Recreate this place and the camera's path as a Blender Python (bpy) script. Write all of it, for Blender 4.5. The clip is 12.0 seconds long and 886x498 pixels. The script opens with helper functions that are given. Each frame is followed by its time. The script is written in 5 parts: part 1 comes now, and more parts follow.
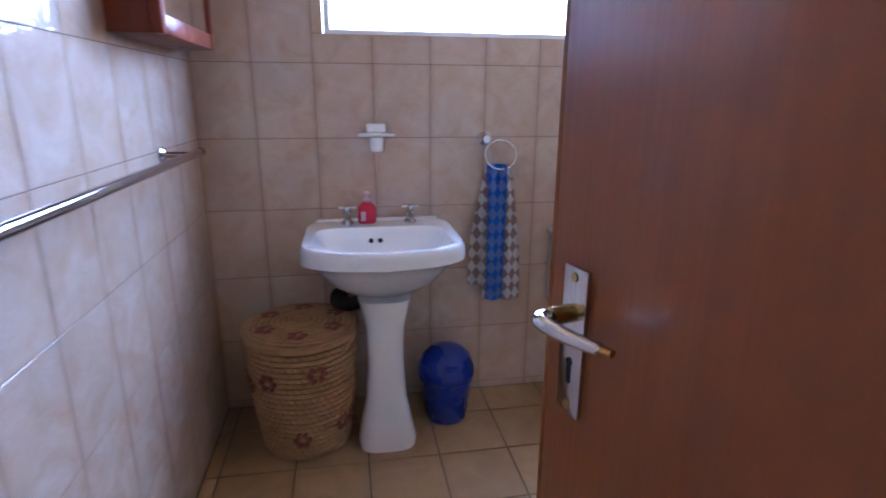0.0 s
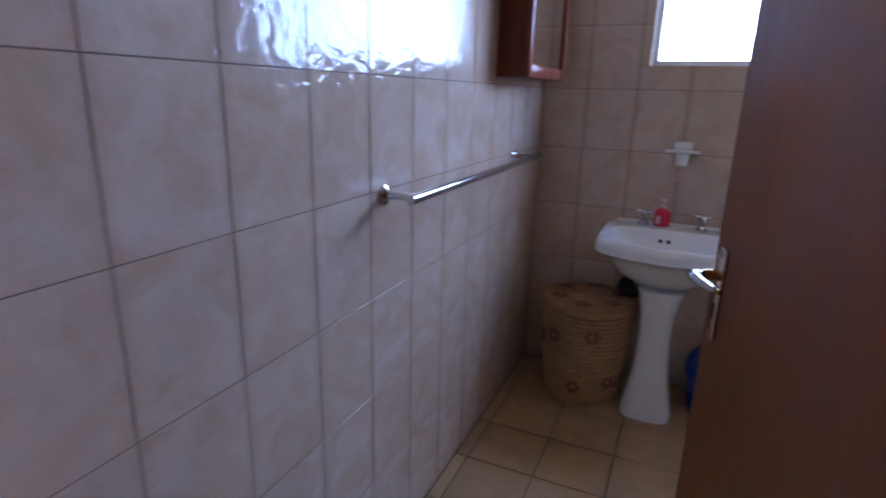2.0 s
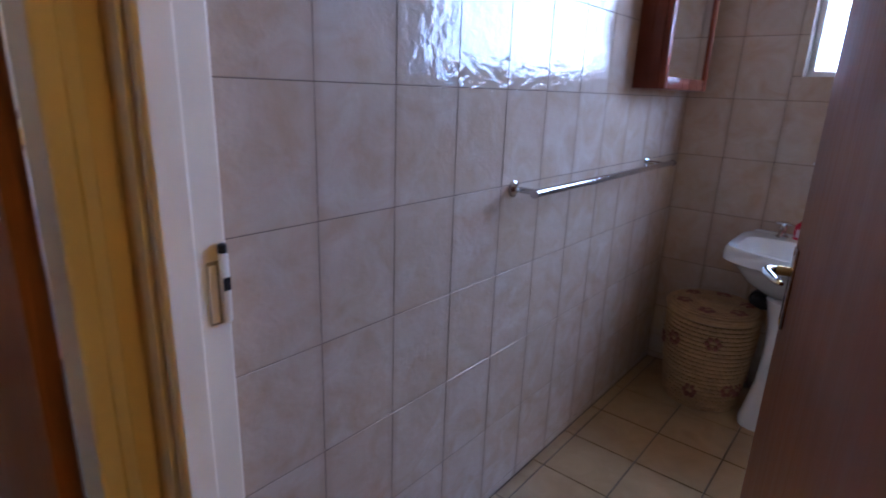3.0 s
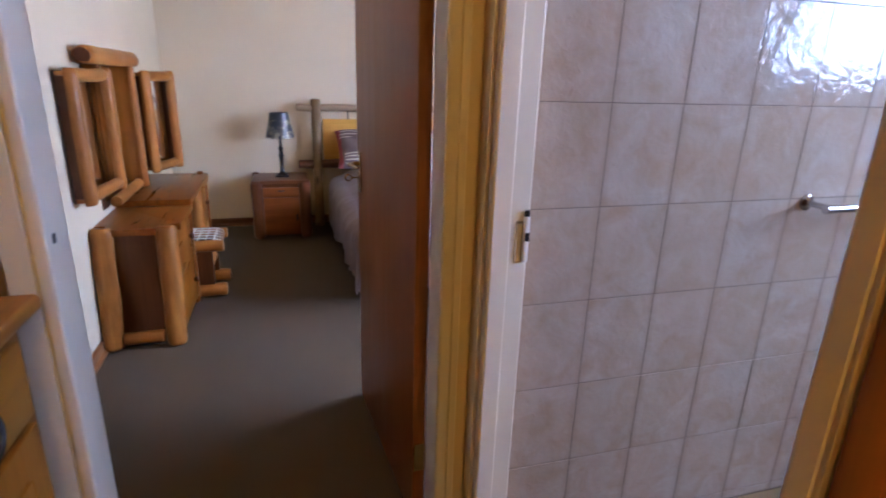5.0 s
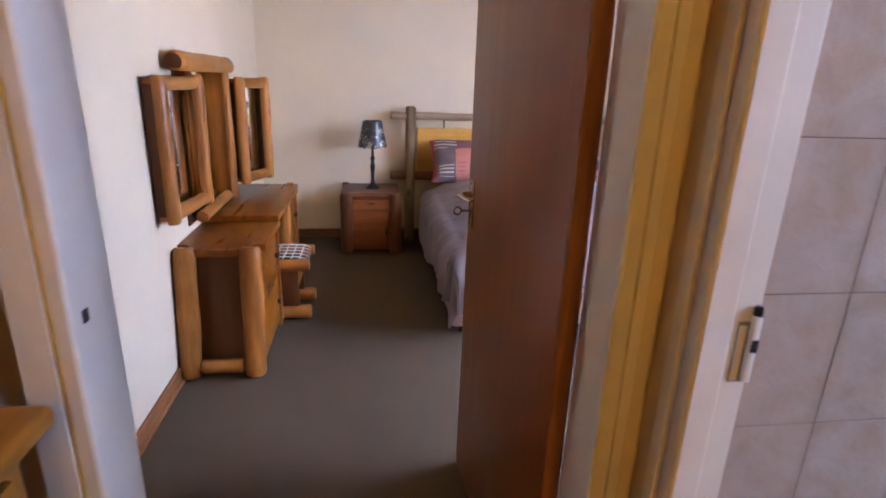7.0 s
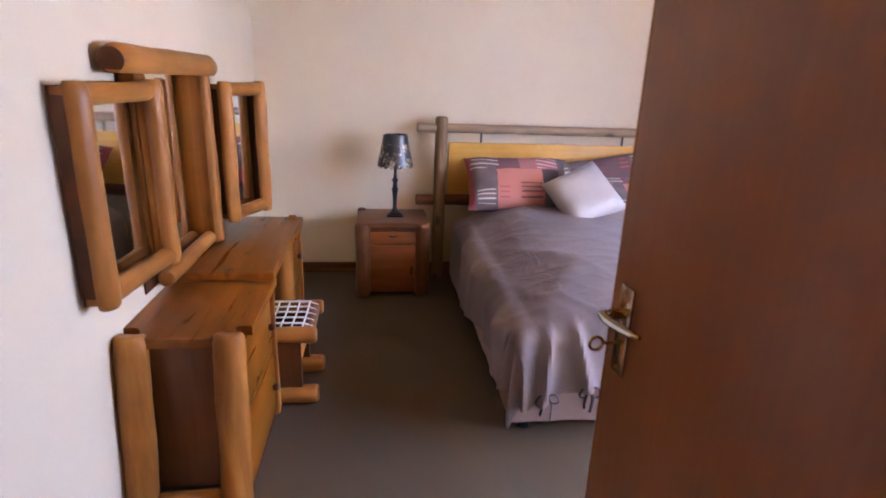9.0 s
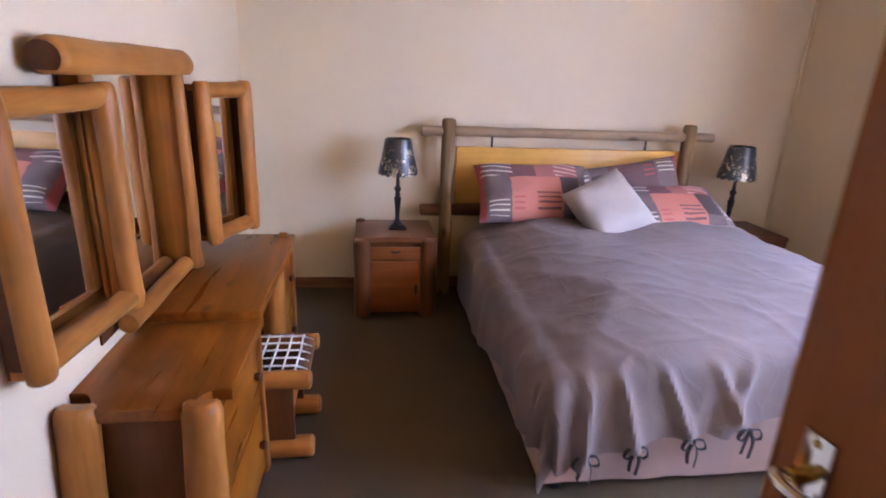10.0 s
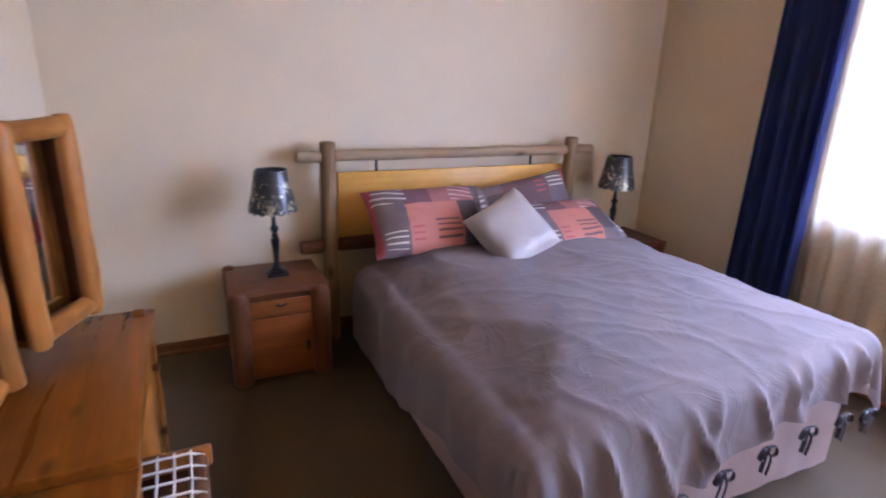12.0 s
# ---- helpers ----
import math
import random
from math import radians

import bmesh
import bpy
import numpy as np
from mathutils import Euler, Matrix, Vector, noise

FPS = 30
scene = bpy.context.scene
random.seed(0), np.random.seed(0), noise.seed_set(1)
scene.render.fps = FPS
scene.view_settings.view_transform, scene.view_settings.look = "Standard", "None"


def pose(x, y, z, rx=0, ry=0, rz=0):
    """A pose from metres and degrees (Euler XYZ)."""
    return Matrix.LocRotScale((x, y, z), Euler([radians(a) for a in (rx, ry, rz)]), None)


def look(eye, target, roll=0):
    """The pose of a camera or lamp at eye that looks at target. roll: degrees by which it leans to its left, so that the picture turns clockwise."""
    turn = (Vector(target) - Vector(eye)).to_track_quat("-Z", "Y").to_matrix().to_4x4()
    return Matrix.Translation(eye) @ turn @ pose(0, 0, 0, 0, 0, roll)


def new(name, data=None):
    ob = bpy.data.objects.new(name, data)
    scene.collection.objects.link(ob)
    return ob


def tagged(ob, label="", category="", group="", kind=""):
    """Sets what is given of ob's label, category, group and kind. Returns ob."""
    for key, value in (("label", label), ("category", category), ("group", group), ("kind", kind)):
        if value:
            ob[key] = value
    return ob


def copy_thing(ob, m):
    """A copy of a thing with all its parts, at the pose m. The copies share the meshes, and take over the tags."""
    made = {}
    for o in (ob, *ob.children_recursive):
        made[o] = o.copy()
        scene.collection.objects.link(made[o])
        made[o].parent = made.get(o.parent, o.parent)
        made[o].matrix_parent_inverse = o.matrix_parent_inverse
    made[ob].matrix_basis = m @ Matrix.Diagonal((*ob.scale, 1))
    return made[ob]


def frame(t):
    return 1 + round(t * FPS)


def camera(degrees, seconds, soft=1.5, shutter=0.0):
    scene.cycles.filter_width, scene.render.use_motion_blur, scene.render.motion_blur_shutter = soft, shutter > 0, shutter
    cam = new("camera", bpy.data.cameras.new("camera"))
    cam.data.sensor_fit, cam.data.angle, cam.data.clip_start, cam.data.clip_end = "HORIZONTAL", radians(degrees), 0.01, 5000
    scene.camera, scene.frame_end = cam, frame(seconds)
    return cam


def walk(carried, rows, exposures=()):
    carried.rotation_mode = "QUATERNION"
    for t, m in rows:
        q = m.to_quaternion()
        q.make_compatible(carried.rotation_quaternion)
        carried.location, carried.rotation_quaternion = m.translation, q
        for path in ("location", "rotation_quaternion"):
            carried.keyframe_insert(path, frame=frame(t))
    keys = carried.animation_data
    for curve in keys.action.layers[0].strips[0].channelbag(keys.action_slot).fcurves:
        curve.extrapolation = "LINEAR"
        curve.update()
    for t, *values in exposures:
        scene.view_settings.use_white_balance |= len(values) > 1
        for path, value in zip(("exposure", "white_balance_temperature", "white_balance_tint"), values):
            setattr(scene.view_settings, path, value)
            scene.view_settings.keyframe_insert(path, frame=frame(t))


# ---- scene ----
cam = camera(78.1, 12.0, soft=1.8, shutter=0.5)
EXPOSURES = [(0, 0.5, 4850, 24), (1.0, -0.04, 4850, 23), (2.5, -0.52, 4900, 23), (4.5, 0.0, 5150, 23), (6.5, 0.22, 5400, 26), (9, 0.32, 5650, 31), (12, 0.15, 5300, 29)]
PATH = [
    (0, (-0.167, 0.017, 1.249), (0.165, 1.913, 0.706), 0.3),
    (0.5, (-0.174, -0.146, 1.271), (-0.059, 1.773, 0.722), 0.8),
    (1, (-0.118, -0.279, 1.285), (-0.233, 1.642, 0.739), 0.8),
    (1.5, (-0.078, -0.365, 1.307), (-0.484, 1.515, 0.761), 1.0),
    (2, (-0.023, -0.483, 1.322), (-0.804, 1.275, 0.772), 1.5),
    (2.5, (0.05, -0.589, 1.336), (-0.983, 1.031, 0.782), 2.0),
    (2.7, (0.093, -0.636, 1.341), (-1.016, 0.934, 0.786), 2.1),
    (4.3, (0.484, -0.781, 1.403), (-1.21, 0.091, 0.796), 1.6),
    (4.5, (0.512, -0.8, 1.408), (-1.233, -0.038, 0.797), 1.7),
    (5, (0.539, -0.835, 1.416), (-1.285, -0.291, 0.801), 1.8),
    (5.5, (0.481, -0.848, 1.426), (-1.377, -0.438, 0.811), 1.9),
    (6, (0.38, -0.878, 1.439), (-1.494, -0.553, 0.822), 2.1),
    (6.5, (0.26, -0.898, 1.444), (-1.623, -0.613, 0.832), 2.1),
    (7, (0.093, -0.871, 1.433), (-1.793, -0.608, 0.82), 2.0),
    (7.2, (0.009, -0.859, 1.445), (-1.876, -0.602, 0.826), 1.9),
    (8.8, (-0.703, -0.946, 1.435), (-2.593, -0.723, 0.82), 2.0),
    (9, (-0.799, -0.956, 1.436), (-2.689, -0.723, 0.826), 2.1),
    (9.5, (-0.98, -0.96, 1.444), (-2.868, -0.721, 0.828), 2.1),
    (10, (-1.178, -1.0, 1.453), (-3.059, -0.744, 0.824), 2.3),
    (10.5, (-1.336, -1.079, 1.474), (-3.213, -0.795, 0.845), 2.4),
    (11, (-1.458, -1.119, 1.486), (-3.325, -0.773, 0.856), 2.3),
    (11.5, (-1.559, -1.158, 1.513), (-3.377, -0.606, 0.889), 2.2),
    (12, (-1.661, -1.19, 1.518), (-3.389, -0.387, 0.91), 1.9),
]
walk(cam, [(t, look(eye, target, roll)) for t, eye, target, roll in PATH], EXPOSURES)

# ---- light ----
def nodes(owner):
    owner.use_nodes = True
    t = owner.node_tree
    t.nodes.clear()
    return t


def node(t, kind, sets=None, **props):
    n = t.nodes.new(kind)
    for k, v in (sets or {}).items():
        n.inputs[k].default_value = v
    if "operation" in props:
        n.operation = props["operation"]
    if "data_type" in props:
        n.data_type = props["data_type"]
    if "blend_type" in props:
        n.blend_type = props["blend_type"]
    if "feature" in props:
        n.feature = props["feature"]
    if "distance" in props:
        n.distance = props["distance"]
    return n


world = bpy.data.worlds.new("sky")
scene.world = world
wt = nodes(world)
sky = wt.nodes.new("ShaderNodeTexSky")
sky.sky_type = "NISHITA"
sky.sun_disc = False
sky.sun_elevation = radians(42)
sky.sun_rotation = radians(-41)
wbg = node(wt, "ShaderNodeBackground", {"Strength": 0.1})
wout = wt.nodes.new("ShaderNodeOutputWorld")
wt.links.new(sky.outputs[0], wbg.inputs[0])
wt.links.new(wbg.outputs[0], wout.inputs[0])

sun_data = bpy.data.lights.new("sun", "SUN")
sun_data.energy, sun_data.angle, sun_data.color = 2.0, radians(0.5), (1.0, 0.95, 0.88)
sun = new("sun", sun_data)
sun.matrix_world = look((-8.5, 9.0, 8.6), (-2.2, 1.9, 1.2))


def window_light(name, centre, aim, width, height, watts, colour):
    d = bpy.data.lights.new(name, "AREA")
    d.shape, d.size, d.size_y, d.energy, d.color = "RECTANGLE", width, height, watts, colour
    o = new(name, d)
    o.matrix_world = look(centre, aim)
    return o


window_light("bathroom_daylight", (0.36, 2.29, 1.84), (0.0, 0.3, 2.2), 1.15, 0.72, 42, (0.42, 0.65, 1.0))
window_light("bedroom_daylight", (-1.5, 2.08, 1.3), (-2.4, 0.0, 1.2), 0.7, 0.8, 108, (0.43, 0.63, 1.0))
window_light("bedroom_high_sky", (-2.65, 2.95, 2.75), (-3.1, 0.7, 0.6), 2.3, 1.4, 680, (0.50, 0.67, 1.0))
window_light("bedroom_ground_glow", (-2.15, 2.75, 0.55), (-2.4, 0.2, 2.4), 3.0, 0.8, 112, (1.0, 0.72, 0.25))
# Added warm lamp for the yellow passage light; its true source is unseen.
lamp_data = bpy.data.lights.new("passage_warm_fill", "POINT")
lamp_data.energy, lamp_data.shadow_soft_size, lamp_data.color = 33, 0.06, (1.0, 0.60, 0.09)
new("passage_warm_fill", lamp_data).location = (1.75, -0.68, 2.32)


# ---- materials ----
def base(name, rough=0.5, metal=0.0):
    m = bpy.data.materials.new(name)
    t = nodes(m)
    out = node(t, "ShaderNodeOutputMaterial")
    b = node(t, "ShaderNodeBsdfPrincipled", {"Roughness": rough, "Metallic": metal})
    t.links.new(b.outputs[0], out.inputs[0])
    return m, t, b


def mix(t, fac, a, b, kind="MIX"):
    n = node(t, "ShaderNodeMix", data_type="RGBA", blend_type=kind)
    for key, v in ((0, fac), (6, a), (7, b)):
        if isinstance(v, bpy.types.NodeSocket):
            t.links.new(v, n.inputs[key])
        else:
            n.inputs[key].default_value = v if isinstance(v, (int, float)) else (*v, 1)
    return n.outputs[2]


def calc(t, op, a, b=0.0, c=0.0):
    n = node(t, "ShaderNodeMath", operation=op)
    for k, v in enumerate((a, b, c)):
        if isinstance(v, bpy.types.NodeSocket):
            t.links.new(v, n.inputs[k])
        else:
            n.inputs[k].default_value = v
    return n.outputs[0]


def coords(t, scale=(1, 1, 1), kind="Object", jitter=False, turn=(0, 0, 0)):
    c = node(t, "ShaderNodeTexCoord")
    v = c.outputs[kind]
    if jitter:
        oi = node(t, "ShaderNodeObjectInfo")
        k = calc(t, "MULTIPLY", oi.outputs["Random"], 37.0)
        add = node(t, "ShaderNodeVectorMath", operation="ADD")
        t.links.new(v, add.inputs[0])
        t.links.new(k, add.inputs[1])
        v = add.outputs[0]
    mp = node(t, "ShaderNodeMapping", {"Scale": scale, "Rotation": turn})
    t.links.new(v, mp.inputs[0])
    return mp.outputs[0]


def noise_of(t, vec, scale, detail=3.0, rough=0.55, warp=0.0):
    n = node(t, "ShaderNodeTexNoise", {"Scale": scale, "Detail": detail, "Roughness": rough, "Distortion": warp})
    t.links.new(vec, n.inputs["Vector"])
    return n.outputs[0]


def band(t, v, lo, hi):
    n = node(t, "ShaderNodeMapRange", {1: lo, 2: hi})
    t.links.new(v, n.inputs[0])
    return n.outputs[0]


def bump(t, b, height, strength, dist):
    n = node(t, "ShaderNodeBump", {"Strength": strength, "Distance": dist})
    t.links.new(height, n.inputs["Height"])
    t.links.new(n.outputs[0], b.inputs["Normal"])


def plain(name, col, rough=0.5, metal=0.0, vary=0.12, scale=9.0, relief=0.0, fine=120.0, coat=0.0):
    """A surface with soft blotches, fine grain and a little relief."""
    m, t, b = base(name, rough, metal)
    v = coords(t, jitter=True)
    big, small = noise_of(t, v, scale, 4), noise_of(t, v, fine, 2)
    dark = tuple(c * (1 - 2 * vary) for c in col)
    c1 = mix(t, band(t, big, 0.3, 0.7), dark, col)
    c2 = mix(t, calc(t, "MULTIPLY", band(t, small, 0.35, 0.65), vary * 1.5), c1, tuple(min(1, c * 1.15) for c in col))
    t.links.new(c2, b.inputs["Base Color"])
    t.links.new(calc(t, "MULTIPLY_ADD", big, 0.18, rough - 0.09), b.inputs["Roughness"])
    b.inputs["Coat Weight"].default_value = coat
    if relief:
        bump(t, b, small, 0.5, relief)
    return m


def wood(name, axis, light, dark, rough=0.38, knots=0.5, grain=1.0, coat=0.15):
    """Sawn or turned wood with its grain along one axis."""
    m, t, b = base(name, rough)
    s = [26.0 * grain] * 3
    s["xyz".index(axis)] = 1.6 * grain
    v = coords(t, tuple(s), jitter=True)
    f = noise_of(t, v, 1.0, 5, 0.6, 0.6)
    s2 = [90.0 * grain] * 3
    s2["xyz".index(axis)] = 2.5 * grain
    fine = noise_of(t, coords(t, tuple(s2), jitter=True), 1.0, 2)
    col = mix(t, calc(t, "MULTIPLY_ADD", band(t, f, 0.3, 0.7), 0.55, 0.4), dark, light)
    s4 = [9.0 * grain] * 3
    s4["xyz".index(axis)] = 0.9 * grain
    broad = noise_of(t, coords(t, tuple(s4), jitter=True), 1.0, 2, 0.5, 0.8)
    col = mix(t, calc(t, "MULTIPLY", band(t, broad, 0.48, 0.6), 0.35), col, dark)
    col = mix(t, calc(t, "MULTIPLY", band(t, fine, 0.45, 0.75), 0.16), col, tuple(c * 0.6 for c in dark))
    blot = noise_of(t, coords(t, jitter=True), 3.5, 3)
    col = mix(t, calc(t, "MULTIPLY", band(t, blot, 0.45, 0.75), 0.45), col, tuple(c * 0.7 for c in dark))
    if knots:
        s3 = [7.0] * 3
        s3["xyz".index(axis)] = 3.2
        vo = node(t, "ShaderNodeTexVoronoi", {"Scale": 1.0, "Randomness": 1.0})
        t.links.new(coords(t, tuple(s3), jitter=True), vo.inputs["Vector"])
        k = calc(t, "SUBTRACT", 1.0, band(t, vo.outputs["Distance"], 0.05, 0.16))
        col = mix(t, calc(t, "MULTIPLY", k, knots), col, tuple(c * 0.25 for c in dark))
    t.links.new(col, b.inputs["Base Color"])
    t.links.new(calc(t, "MULTIPLY_ADD", f, 0.2, rough - 0.1), b.inputs["Roughness"])
    b.inputs["Specular IOR Level"].default_value = 0.16
    b.inputs["Coat Weight"].default_value = coat * 0.3
    b.inputs["Coat Roughness"].default_value = 0.16
    bump(t, b, fine, 0.25, 0.0015)
    return m


def tile_mat(name, light, warm, edge, rough, wavy, glaze):
    """Glazed tile: clouded colour, darker streaks towards its upright edges, a hand-glazed ripple."""
    m, t, b = base(name, rough)
    v = coords(t, jitter=True)
    cloud = noise_of(t, v, 9.0, 5, 0.6, 0.8)
    col = mix(t, band(t, cloud, 0.3, 0.72), warm, light)
    g = node(t, "ShaderNodeTexCoord")
    sep = node(t, "ShaderNodeSeparateXYZ")
    t.links.new(g.outputs["Generated"], sep.inputs[0])
    off = calc(t, "ABSOLUTE", calc(t, "SUBTRACT", sep.outputs[0], 0.5))
    streak = noise_of(t, coords(t, (30, 5, 5), jitter=True), 1.0, 3)
    k = calc(t, "MULTIPLY", band(t, calc(t, "ADD", off, calc(t, "MULTIPLY", streak, 0.1)), 0.45, 0.56), 0.42)
    col = mix(t, k, col, edge)
    oi = node(t, "ShaderNodeObjectInfo")
    col = mix(t, calc(t, "MULTIPLY", oi.outputs["Random"], 0.35), col, warm)
    t.links.new(col, b.inputs["Base Color"])
    b.inputs["Specular IOR Level"].default_value = glaze
    h = noise_of(t, v, 42.0, 2, 0.5, 0.4)
    h2 = noise_of(t, v, 9.0, 1)
    bump(t, b, calc(t, "ADD", h, calc(t, "MULTIPLY", h2, 1.2)), 0.35, wavy)
    return m


PLASTER = plain("cream_plaster", (0.66, 0.545, 0.365), 0.75, vary=0.035, scale=2.2, relief=0.0012, fine=160)
PASSAGE_PLASTER = plain("passage_plaster", (0.72, 0.615, 0.44), 0.75, vary=0.035, scale=2.2, relief=0.0012, fine=160)
CEILING = wood("ceiling_pine", "x", (0.52, 0.30, 0.11), (0.38, 0.19, 0.06), 0.4, knots=0.5)
TILE = tile_mat("glazed_wall_tile", (0.60, 0.49, 0.40), (0.49, 0.345, 0.23), (0.37, 0.255, 0.175), 0.07, 0.0045, 0.55)
FLOOR_TILE = tile_mat("floor_tile", (0.45, 0.295, 0.145), (0.35, 0.215, 0.095), (0.34, 0.21, 0.11), 0.3, 0.001, 0.4)
GROUT = plain("grout", (0.20, 0.14, 0.10), 0.9, vary=0.15)
FLOOR_GROUT = plain("floor_grout", (0.19, 0.135, 0.085), 0.9, vary=0.2)
CARPET = plain("olive_carpet", (0.086, 0.055, 0.024), 0.95, vary=0.12, scale=2.6, relief=0.006, fine=420)
FRAME_PAINT = plain("cream_steel_paint", (0.76, 0.70, 0.585), 0.35, vary=0.04, scale=6, relief=0.0004, fine=60)
VENEER = wood("door_veneer", "z", (0.26, 0.082, 0.02), (0.215, 0.066, 0.016), 0.36, knots=0.0, grain=1.3, coat=0.06)
VENEER.node_tree.nodes["Principled BSDF"].inputs["Specular IOR Level"].default_value = 0.38
LIPPING = wood("door_lipping", "z", (0.36, 0.14, 0.03), (0.13, 0.045, 0.012), 0.4, knots=0.6, grain=1.5)
PINE_C = ((0.29, 0.088, 0.005), (0.085, 0.021, 0.003))
PINE_X = wood("pine_x", "x", *PINE_C, rough=0.3, knots=0.75, coat=0.25)
PINE_Y = wood("pine_y", "y", *PINE_C, rough=0.3, knots=0.75, coat=0.25)
PINE_Z = wood("pine_z", "z", *PINE_C, rough=0.3, knots=0.75, coat=0.25)
LOG_C = ((0.43, 0.17, 0.03), (0.125, 0.036, 0.006))
LOG_X = wood("log_x", "x", *LOG_C, knots=0.9, grain=0.7)
LOG_Y = wood("log_y", "y", *LOG_C, knots=0.6, grain=0.7)
LOG_Z = wood("log_z", "z", *LOG_C, knots=0.9, grain=0.7)
DARK_C = ((0.105, 0.033, 0.008), (0.05, 0.015, 0.005))
DARK_Z = wood("dark_pine_z", "z", *DARK_C)
DARK_X = wood("dark_pine_x", "x", *DARK_C)
DARK_Y = wood("dark_pine_y", "y", *DARK_C)
BROWN_C = ((0.175, 0.066, 0.024), (0.085, 0.032, 0.013))
BROWN_Y = wood("brown_pine_y", "y", *BROWN_C)
BROWN_Z = wood("brown_pine_z", "z", *BROWN_C)
FRONT_Y = wood("orange_brown_front", "y", (0.27, 0.088, 0.02), (0.13, 0.038, 0.010), 0.36, knots=0.5)
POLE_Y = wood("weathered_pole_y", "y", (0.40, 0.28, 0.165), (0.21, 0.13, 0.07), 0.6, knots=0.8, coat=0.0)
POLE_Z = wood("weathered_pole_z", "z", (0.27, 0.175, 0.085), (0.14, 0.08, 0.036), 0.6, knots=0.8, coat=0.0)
BOARD = wood("headboard_pine", "y", (0.72, 0.40, 0.085), (0.57, 0.28, 0.045), 0.35, knots=0.85, grain=0.6, coat=0.2)
HUTCH_X = wood("hutch_pine_x", "x", (0.44, 0.19, 0.024), (0.27, 0.10, 0.012), 0.33, knots=0.3)
HUTCH_Z = wood("hutch_pine_z", "z", (0.46, 0.19, 0.022), (0.27, 0.095, 0.011), 0.35, knots=0.3)
CERAMIC = plain("white_ceramic", (0.80, 0.79, 0.77), 0.08, vary=0.01, coat=0.6)
CHROME = plain("chrome", (0.58, 0.58, 0.60), 0.10, 1.0, vary=0.03)
BRASS = plain("worn_brass", (0.55, 0.38, 0.12), 0.25, 1.0, vary=0.1)
IRON = plain("black_iron", (0.025, 0.024, 0.026), 0.35, 0.6, vary=0.2)
BLACK = plain("black_void", (0.012, 0.011, 0.01), 0.6)
BLUE = plain("blue_plastic", (0.008, 0.03, 0.26), 0.28, vary=0.06)
RED = plain("red_soap", (0.52, 0.02, 0.05), 0.12, vary=0.08)
PALE = plain("pale_plastic", (0.7, 0.5, 0.5), 0.3)
CORD = plain("white_cord", (0.74, 0.70, 0.62), 0.8, vary=0.08, scale=40)
WICKER_A = plain("palm_weave", (0.43, 0.245, 0.105), 0.7, vary=0.2, scale=14, relief=0.002)
WICKER_B = plain("palm_weave_red", (0.26, 0.085, 0.05), 0.7, vary=0.25, scale=10, relief=0.002)
WEAVE_GAP = plain("weave_core", (0.16, 0.09, 0.035), 0.9, vary=0.2)
DUVET = plain("taupe_duvet", (0.40, 0.315, 0.29), 0.8, vary=0.07, scale=3, relief=0.0006, fine=500)
DUVET.node_tree.nodes["Principled BSDF"].inputs["Sheen Weight"].default_value = 0.15


def crumple(m):
    """Soft creases at hand size over the fine weave of a cloth."""
    t = m.node_tree
    b = t.nodes["Principled BSDF"]
    v = coords(t, (1, 1, 1), turn=(0, 0, 0.6))
    ridges = calc(t, "ABSOLUTE", calc(t, "SUBTRACT", noise_of(t, v, 5.5, 4, 0.55, 1.2), 0.5))
    lines = calc(t, "SUBTRACT", 1.0, band(t, ridges, 0.0, 0.09))
    weave = noise_of(t, v, 420.0, 2)
    bump(t, b, calc(t, "ADD", calc(t, "MULTIPLY", lines, calc(t, "MULTIPLY", noise_of(t, v, 2.3, 2), 0.9)), calc(t, "MULTIPLY", weave, 0.06)), 0.42, 0.006)


crumple(DUVET)
VALANCE = plain("pink_valance", (0.64, 0.45, 0.37), 0.75, vary=0.07, scale=4, relief=0.001, fine=300)
TIE = plain("dark_ribbon", (0.055, 0.042, 0.045), 0.55, vary=0.2)
SATIN = plain("silver_satin", (0.40, 0.345, 0.30), 0.4, vary=0.06, scale=6)
CURTAIN = plain("navy_curtain", (0.033, 0.052, 0.20), 0.7, vary=0.15, scale=8, relief=0.001, fine=300)
MIRROR = plain("mirror_silver", (0.86, 0.87, 0.87), 0.015, 1.0, vary=0.0)
SKIRT = wood("skirting_wood", "x", (0.26, 0.1, 0.03), (0.17, 0.06, 0.018), 0.4, knots=0.2)
SKIRT_Y = wood("skirting_wood_y", "y", (0.2, 0.08, 0.028), (0.13, 0.05, 0.018), 0.4, knots=0.2)
CABINET = wood("cabinet_mahogany", "z", (0.22, 0.052, 0.022), (0.13, 0.028, 0.012), 0.3, knots=0.1)
# Frame paint darkened: the strike slot's shade is put into its colour.
SLOT_SHADE = plain("shaded_slot_paint", (0.27, 0.25, 0.21), 0.5, vary=0.15)
WHITE_PAINT = plain("white_paint", (0.78, 0.77, 0.74), 0.4, vary=0.03)


def glass_mat():
    m, t, b = base("clear_glass", 0.02)
    b.inputs["Base Color"].default_value = (0.95, 0.97, 0.97, 1)
    b.inputs["Transmission Weight"].default_value = 1.0
    b.inputs["IOR"].default_value = 1.45
    return m


GLASS = glass_mat()


